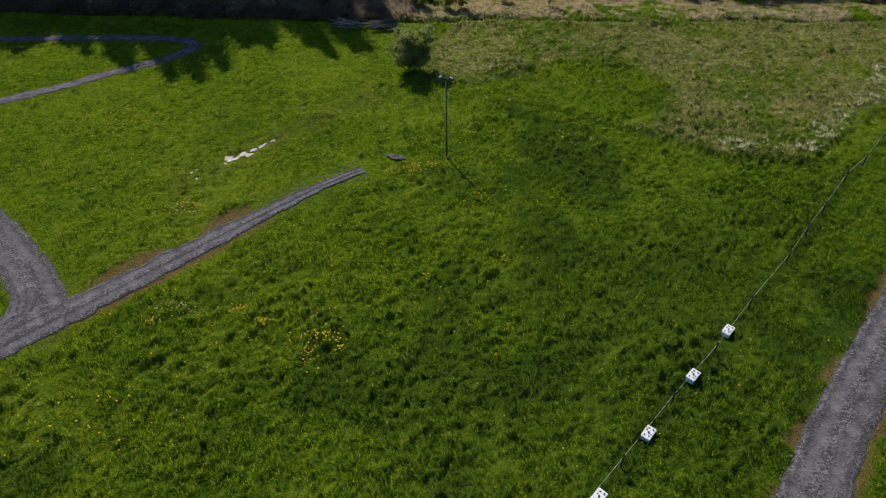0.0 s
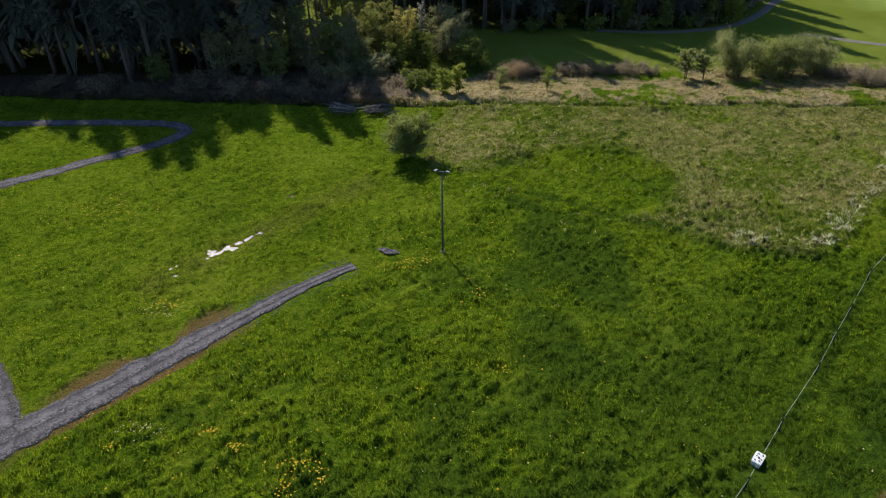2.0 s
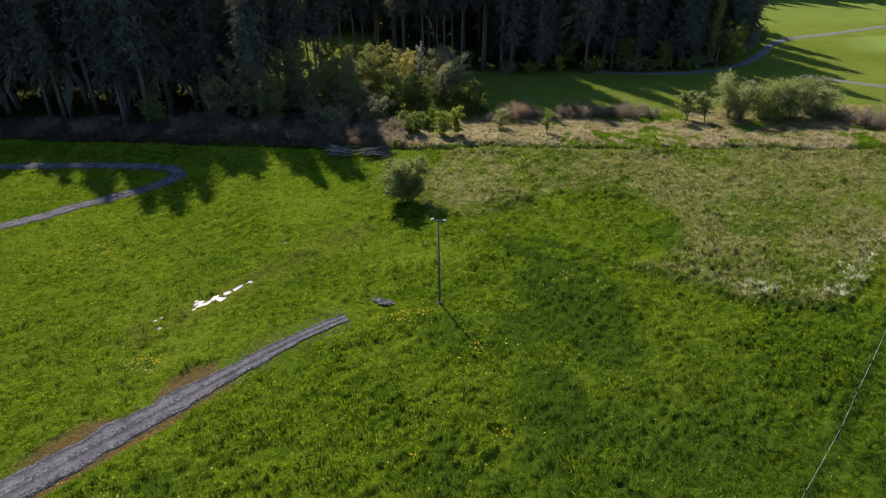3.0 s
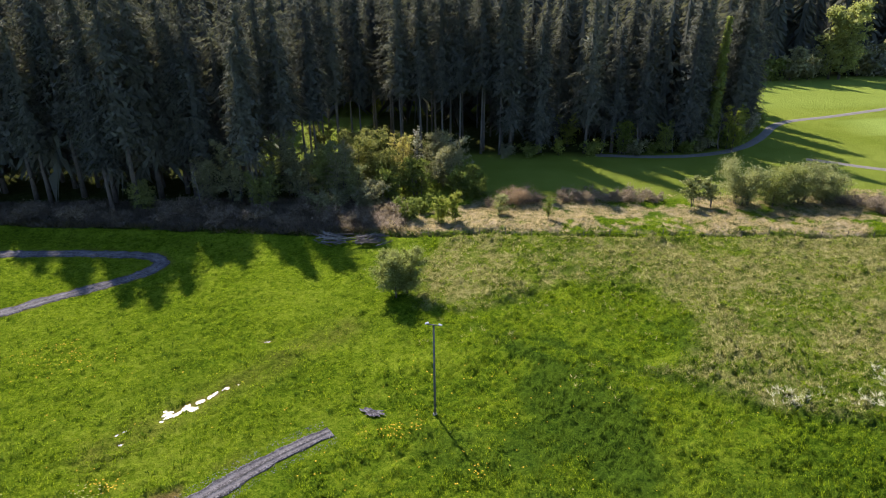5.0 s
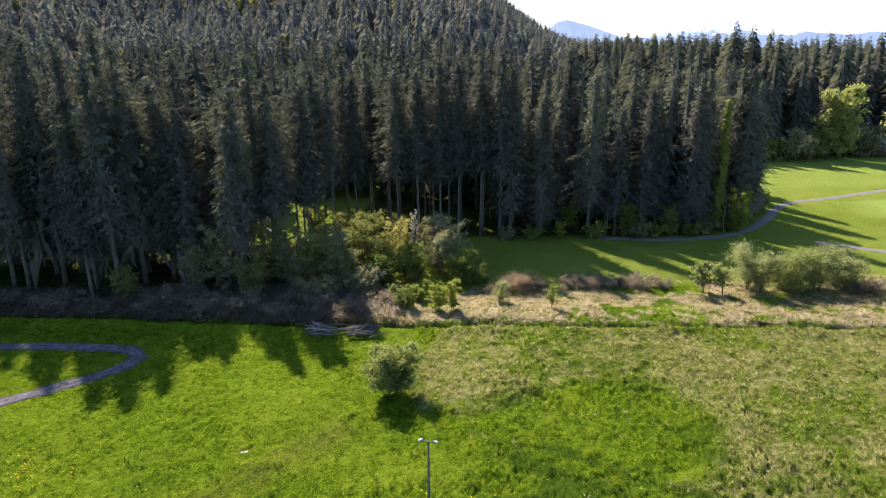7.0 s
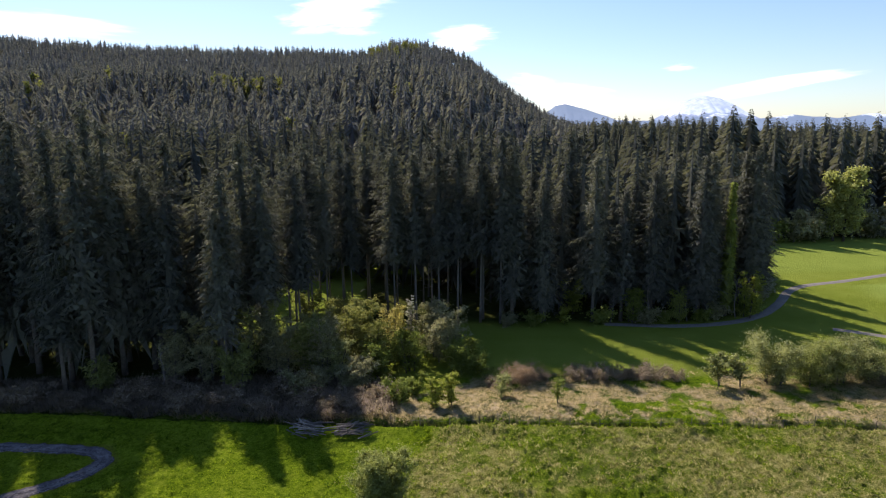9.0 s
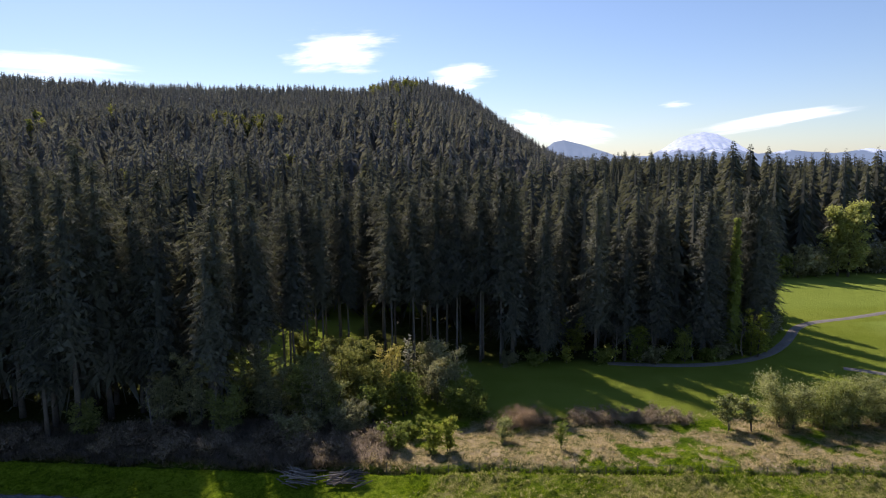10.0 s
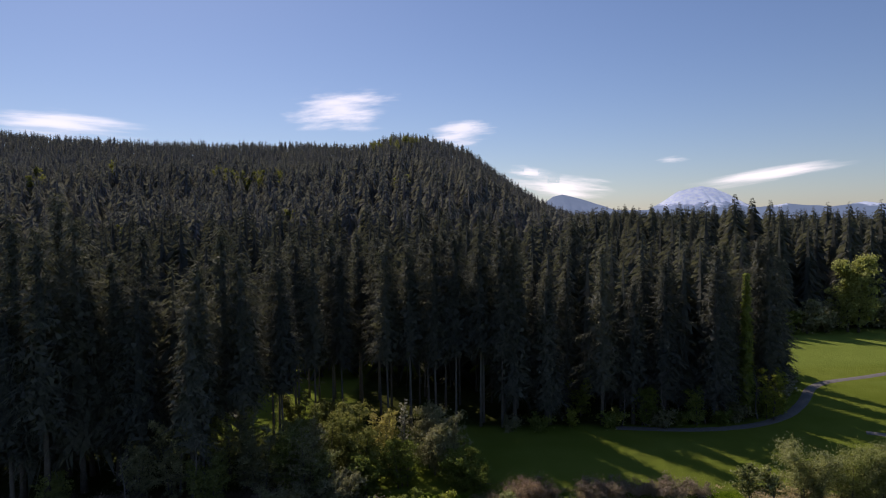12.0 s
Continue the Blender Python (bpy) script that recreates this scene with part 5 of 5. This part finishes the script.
def bare_tree(x, y, h, seed):
    r = np.random.default_rng(seed)
    e = thing("dead_tree", (x, y, gz1(x, y)), "pale bare dead tree leaning before the wood", "tree")
    s = Soup()
    lean = r.uniform(-0.12, 0.12)
    spine = [Vector((lean * q * h + 0.2 * math.sin(q * 6 + seed), 0.15 * math.cos(q * 5), q * h - 0.1)) for q in np.linspace(0, 1, 7)]
    tube(s, spine, [0.11 * (1.08 - q) for q in np.linspace(0, 1, 7)], 6)
    part("trunk", s, M_BARK_PALE, e)
    for k in range(9):
        q = r.uniform(0.35, 0.95)
        i = min(5, int(q * 6))
        a, ln = r.uniform(0, 6.28), h * 0.22 * r.uniform(0.5, 1.2)
        s = Soup()
        root = spine[i].lerp(spine[i + 1], q * 6 - i)
        tube(s, [root, root + Vector((ln * 0.5 * math.cos(a), ln * 0.5 * math.sin(a), ln * 0.5)), root + Vector((ln * math.cos(a), ln * math.sin(a), ln * 0.8))], [0.035, 0.025, 0.01], 4, False)
        part("limb", s, M_BARK_PALE, e)


for k, (x, y, h) in enumerate([(27.0, 111.0, 6.5), (33.0, 110.8, 8.0), (39.0, 111.6, 6.0), (47.5, 113.4, 7.0), (-24.0, 86.8, 7.5), (-30.5, 85.6, 6.5)]):
    bare_tree(x, y, h, 440 + k)


# ---- light pole ----
def light_pole(x, y):
    e = thing("light_pole", (x, y, gz1(x, y)), "thin grey metal pole with two floodlights in meadow", "lamp post")
    s = Soup()
    tube(s, [(0, 0, -0.2), (0, 0, 2.5), (0, 0, 7.3)], [0.09, 0.08, 0.06], 12)
    part("pole", s.mesh("pole", True), M_METAL, e)
    s = Soup()
    tube(s, [(0, 0, -0.1), (0, 0, 0.12)], [0.16, 0.14], 14)
    part("footing", s, M_CONCRETE, e, "round concrete footing")
    s = Soup()
    tube(s, [(-0.45, 0.12, 7.36), (0.45, -0.12, 7.36)], [0.035, 0.035], 8)
    part("crossarm", s, M_METAL, e)
    s = Soup()
    box(s, (0.12, 0.12, 0.35), (0, 0, 7.22), 0.02)
    part("bracket", s, M_METAL, e)
    for q in (-1, 1):
        s = Soup()
        box(s, (0.26, 0.18, 0.07), (q * 0.45, -q * 0.12, 7.43), 0.03, Matrix.Rotation(radians(20 * q), 4, "Y"))
        part("lamp_head", s, M_LAMP, e, "pale floodlight head")


light_pole(0, 45)


# ---- fences ----
def meadow_fence():
    e = thing("meadow_fence", (*FENCE[0], gz1(*FENCE[0])), "dark steel posts carrying one pale electric rope", "fence", kind="structure")
    r = np.random.default_rng(61)
    o = Vector(e.location)
    tops = []
    for x, y in FENCE:
        z = gz1(x, y)
        lx, ly = r.uniform(-0.06, 0.06, 2)
        s = Soup()
        tube(s, [(0, 0, -0.3), (lx, ly, 1.15)], [0.06, 0.05], 6)
        box(s, (0.10, 0.03, 0.06), (lx, ly, 1.0))
        p = part("post", s, M_POST, e)
        p.location = Vector((x, y, z)) - o
        tops.append(Vector((x + lx, y + ly, z + 1.0)) - o)
    for a, b in zip(tops, tops[1:]):
        s = Soup()
        tube(s, [a.lerp(b, q) - Vector((0, 0, 0.22 * q * (1 - q))) for q in np.linspace(0, 1, 7)], [0.0075] * 7, 4, False)
        part("rope", s, M_ROPE, e, "pale electric fence rope")


def edge_fence():
    e = thing("field_edge_fence", (-4, 77.3, 0), "low line of weathered posts and wire at field edge", "fence", kind="structure")
    o = Vector(e.location)
    tops = []
    r = np.random.default_rng(62)
    for x in np.arange(-4, 62, 3.0):
        y = float(np.interp(x, [p[0] for p in EDGE], [p[1] for p in EDGE])) + 0.25
        z = gz1(x, y)
        s = Soup()
        tube(s, [(0, 0, -0.3), (r.uniform(-0.06, 0.06), r.uniform(-0.06, 0.06), 1.1 * r.uniform(0.85, 1.05))], [0.04, 0.035], 5)
        p = part("post", s, M_WOODPOST, e)
        p.location = Vector((x, y, z)) - o
        tops.append(Vector((x, y, z)) - o)
    for hgt in (0.5, 0.95):
        for a, b in zip(tops, tops[1:]):
            s = Soup()
            tube(s, [a + Vector((0, 0, hgt)), b + Vector((0, 0, hgt))], [0.006, 0.006], 3, False)
            part("wire", s, M_WIRE, e)


meadow_fence()
edge_fence()


# ---- white boxes along the fence ----
def white_box():
    e = thing("white_box", (0, 0, 0), "white lidded box with dark spots on its top", "box", "white boxes by the fence")
    s = Soup()
    box(s, (0.86, 0.50, 0.36), (0, 0, 0.18), 0.02)
    part("body", s, M_WHITE, e)
    s = Soup()
    box(s, (0.94, 0.58, 0.09), (0, 0, 0.40), 0.025)
    lid = part("lid", s, M_WHITE, e, "slightly overhanging white lid")
    r = np.random.default_rng(12)
    for x, y, a, c, turn in ((-0.30, 0.12, 0.07, 0.05, 20), (-0.24, -0.13, 0.08, 0.045, 70), (0.0, 0.0, 0.10, 0.06, 40), (0.09, 0.15, 0.05, 0.04, 0), (0.28, 0.10, 0.08, 0.05, 110), (0.30, -0.14, 0.07, 0.05, 30), (-0.06, -0.16, 0.05, 0.035, 80)):
        s = Soup()
        co, si = math.cos(radians(turn)), math.sin(radians(turn))
        ang = np.linspace(0, 2 * math.pi, 9, endpoint=False)
        k = r.uniform(0.7, 1.25, 9)
        rim = [(x + co * a * k[q] * math.cos(w) - si * c * k[q] * math.sin(w), y + si * a * k[q] * math.cos(w) + co * c * k[q] * math.sin(w)) for q, w in enumerate(ang)]
        v = [(x, y, 0.462)] + [(u, w, 0.459) for u, w in rim] + [(u, w, 0.44) for u, w in rim]
        f = []
        for q in range(9):
            n1 = (q + 1) % 9
            f += [(0, 1 + q, 1 + n1), (1 + q, 10 + q, 10 + n1), (1 + q, 10 + n1, 1 + n1)]
        s.add(v, f)
        part("dark_mark", s, M_BLACK, lid, "irregular black mark")
    return e


plant(white_box(), [(17.25, 24.5, 47, 0.92), (13.95, 20.9, 45, 0.92), (10.57, 17.35, 49, 0.92), (7.2, 13.7, 46, 0.92)])


# ---- log piles ----
def log_pile(x, y, n, length, label, seed, turn, pale):
    r = np.random.default_rng(seed)
    e = thing("log_pile", (x, y, gz1(x, y)), label, "logs")
    for k in range(n):
        ln = length * r.uniform(0.6, 1.1)
        rad = r.uniform(0.03, 0.09)
        a = radians(turn + r.normal(0, 24))
        cx, cy = r.normal(0, length * 0.24), r.uniform(-1.3, 1.3)
        cz = 0.1 + 0.42 * r.random() * (1 - abs(cy) / 1.5)
        tilt = r.normal(0, 0.04)
        s = Soup()
        pts = [(cx + q * ln * math.cos(a), cy + q * ln * math.sin(a) + 0.08 * math.sin(q * 5 + k), cz + q * ln * tilt) for q in np.linspace(-0.5, 0.5, 5)]
        tube(s, pts, [rad * v for v in (1.1, 1.0, 0.95, 0.9, 0.8)], 7)
        part("log", s.mesh("log", False), M_LOG if r.random() < pale else M_BARK, e)


log_pile(-12.0, 75.9, 34, 3.0, "heap of bleached grey logs at field edge", 71, -14, 0.45)
log_pile(-7.4, 75.7, 38, 2.8, "heap of dark weathered logs and branches", 72, 10, 0.12)


# ---- far mountains ----
def mountain_material(name, hazy_rock, haze_glow, snow_line, snow_soft):
    n = Nodes(name)
    co = n.coords()
    sep = n.node("ShaderNodeSeparateXYZ")
    n.link(co, sep.inputs[0])
    patch = n.noise(0.009, 6, 0.65)
    h = n.math("ADD", sep.outputs[2], n.math("MULTIPLY", n.math("SUBTRACT", patch, 0.5), snow_soft * 3))
    f = n.node("ShaderNodeMapRange")
    n.link(h, f.inputs[0])
    f.inputs[1].default_value, f.inputs[2].default_value = snow_line - snow_soft * 0.15, snow_line + snow_soft * 0.15
    # Blue-grey mottling in the snow colour stands in for its shading streaks.
    c = n.mix(f.outputs[0], n.ramp(n.noise(0.02, 5), [(0.35, hazy_rock), (0.65, tuple(v * 1.15 for v in hazy_rock))]), n.ramp(n.noise(0.03, 5, 0.7), [(0.35, (0.52, 0.58, 0.67)), (0.65, (0.84, 0.87, 0.92))]))
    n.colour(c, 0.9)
    # Emission imitates the pale haze in front of the mountains.
    n.bsdf.inputs["Emission Color"].default_value = (*haze_glow, 1)
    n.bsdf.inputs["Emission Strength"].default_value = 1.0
    return n.mat


def range_mesh(name, xs, zs, y, depth, material, label, rough, seed, rows=14):
    x = np.linspace(xs[0], xs[-1], 260)
    top = np.interp(x, xs, zs) + rough * (fbm(x, x * 0, 160, seed) - 0.5) * 2
    v = []
    for k in range(rows):
        t = k / (rows - 1)
        ridge = (np.abs(vnoise(x, np.full(len(x), t * 260.0), 55, seed + 3) - 0.5) * 2 * 60 + vnoise(x + 80 * t, x * 0, 24, seed + 8) * 30) * (1 - t)
        v.append(np.stack([x, np.full(len(x), y) - depth * (1 - t) - ridge, -40 + (top + 40) * t], 1))
    n = len(x)
    i, j = np.meshgrid(np.arange(n - 1), np.arange(rows - 1))
    a = (j * n + i).ravel()
    f = np.concatenate([np.stack([a, a + 1, a + n + 1], 1), np.stack([a, a + n + 1, a + n], 1)])
    return tagged(part(name, tri_mesh(name, np.concatenate(v), f, True), material), label, "mountain", kind="structure")


# Bluish rock and emission paint the haze of distance into each range.
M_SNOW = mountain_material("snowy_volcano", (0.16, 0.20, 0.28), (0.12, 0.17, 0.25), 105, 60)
M_RANGE = mountain_material("haze_blue_range", (0.06, 0.09, 0.135), (0.12, 0.175, 0.26), 94, 30)
M_RIDGE = mountain_material("haze_blue_ridge", (0.06, 0.09, 0.135), (0.15, 0.21, 0.30), 900, 30)
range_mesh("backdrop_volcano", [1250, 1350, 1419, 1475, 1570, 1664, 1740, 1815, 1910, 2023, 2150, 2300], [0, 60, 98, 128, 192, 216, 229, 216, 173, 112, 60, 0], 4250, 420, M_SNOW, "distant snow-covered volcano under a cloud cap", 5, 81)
range_mesh("backdrop_ridge", [540, 640, 700, 760, 830, 900, 958, 1030, 1120, 1250], [0, 120, 165, 178, 160, 138, 119, 96, 60, 0], 4000, 300, M_RIDGE, "distant wooded ridge beyond the hill, tinted haze blue", 4, 83)
range_mesh("backdrop_range", [600, 860, 1080, 1300, 1500, 1640, 1720, 1850, 1970, 2080, 2200, 2330, 2480, 2590, 2690, 2800, 2920, 3300, 3900], [0, 60, 80, 70, 80, 96, 112, 92, 76, 86, 102, 90, 78, 92, 106, 94, 84, 70, 80], 4050, 350, M_RANGE, "distant mountain range with snow patches, tinted haze blue", 6, 82)


# ---- clouds ----
def cloud_material(name, seed, wisp, density=1.0):
    n = Nodes(name)
    co = n.node("ShaderNodeTexCoord").outputs["UV"]
    sep = n.node("ShaderNodeSeparateXYZ")
    n.link(co, sep.inputs[0])
    u = n.math("SUBTRACT", sep.outputs[0], 0.5)
    v = n.math("SUBTRACT", sep.outputs[1], 0.5)
    m = n.node("ShaderNodeMapping")
    m.inputs["Location"].default_value = (seed * 3.1, seed * 1.7, 0)
    m.inputs["Scale"].default_value = wisp
    n.link(co, m.inputs["Vector"])
    f = n.noise(1.0, 6, 0.6, m.outputs[0])
    r = n.math("SQRT", n.math("ADD", n.math("MULTIPLY", u, u), n.math("MULTIPLY", v, v)))
    body = n.math("ADD", n.math("MULTIPLY", n.math("SUBTRACT", 0.40, r), 3.2), n.math("MULTIPLY", n.math("SUBTRACT", f, 0.5), 2.8))
    k = n.node("ShaderNodeMapRange")
    k.interpolation_type = "SMOOTHSTEP"
    n.link(body, k.inputs[0])
    k.inputs[1].default_value, k.inputs[2].default_value, k.inputs[4].default_value = 0.0, 1.3, density
    edge = n.math("MULTIPLY", k.outputs[0], n.math("LESS_THAN", r, 0.5))
    n.colour((0.9, 0.9, 0.9), 1.0, 0, 0.0)
    # Sunlit white of the cloud is emission; the sheet itself glows.
    em = n.node("ShaderNodeEmission")
    em.inputs[0].default_value, em.inputs[1].default_value = (1.0, 0.99, 0.97, 1), 1.7
    tr = n.node("ShaderNodeBsdfTransparent")
    mx = n.node("ShaderNodeMixShader")
    n.link(edge, mx.inputs[0])
    n.link(tr.outputs[0], mx.inputs[1])
    n.link(em.outputs[0], mx.inputs[2])
    n.link(mx.outputs[0], n.out.inputs[0])
    return n.mat


def cloud(x, z, w, h, tilt, seed, wisp, density, label):
    bm = bmesh.new()
    bmesh.ops.create_grid(bm, x_segments=10, y_segments=4, size=0.5, calc_uvs=False)
    uv = bm.loops.layers.uv.new("UVMap")
    for f in bm.faces:
        for l in f.loops:
            l[uv].uv = (l.vert.co.x + 0.5, l.vert.co.y + 0.5)
    m = Matrix.Translation((x, 4450, z)) @ Matrix.Rotation(radians(tilt), 4, "Y") @ Matrix.Rotation(radians(90), 4, "X") @ Matrix.Diagonal((w, h, 1, 1))
    bmesh.ops.transform(bm, matrix=m, verts=bm.verts)
    me = bpy.data.meshes.new("backdrop_cloud")
    bm.to_mesh(me)
    bm.free()
    tagged(part("backdrop_cloud", me, cloud_material("thin_cloud", seed, wisp, density)), label, "cloud", kind="structure")


cloud(-680, 800, 900, 440, -4, 1, (2.4, 6, 1), 0.6, "wispy white cloud above the wooded ridge")
cloud(130, 625, 640, 270, -3, 2, (1.8, 4.5, 1), 0.6, "small white lens cloud beside the knoll")
cloud(860, 245, 960, 230, 6, 3, (2.0, 4.0, 1), 0.8, "layered white lens cloud over the range")
cloud(620, 350, 420, 130, 4, 6, (1.5, 2.5, 1), 0.7, "small white cloud puff over the range")
cloud(2270, 315, 1480, 150, -8, 4, (1.3, 1.8, 1), 0.75, "long thin cloud streaming off the volcano")
cloud(1610, 425, 300, 70, -4, 5, (1.5, 2.0, 1), 0.35, "faint small wisp of cloud")
cloud(-2650, 735, 1500, 260, 5, 7, (1.6, 3.0, 1), 0.6, "low white cloud bank behind the ridge")
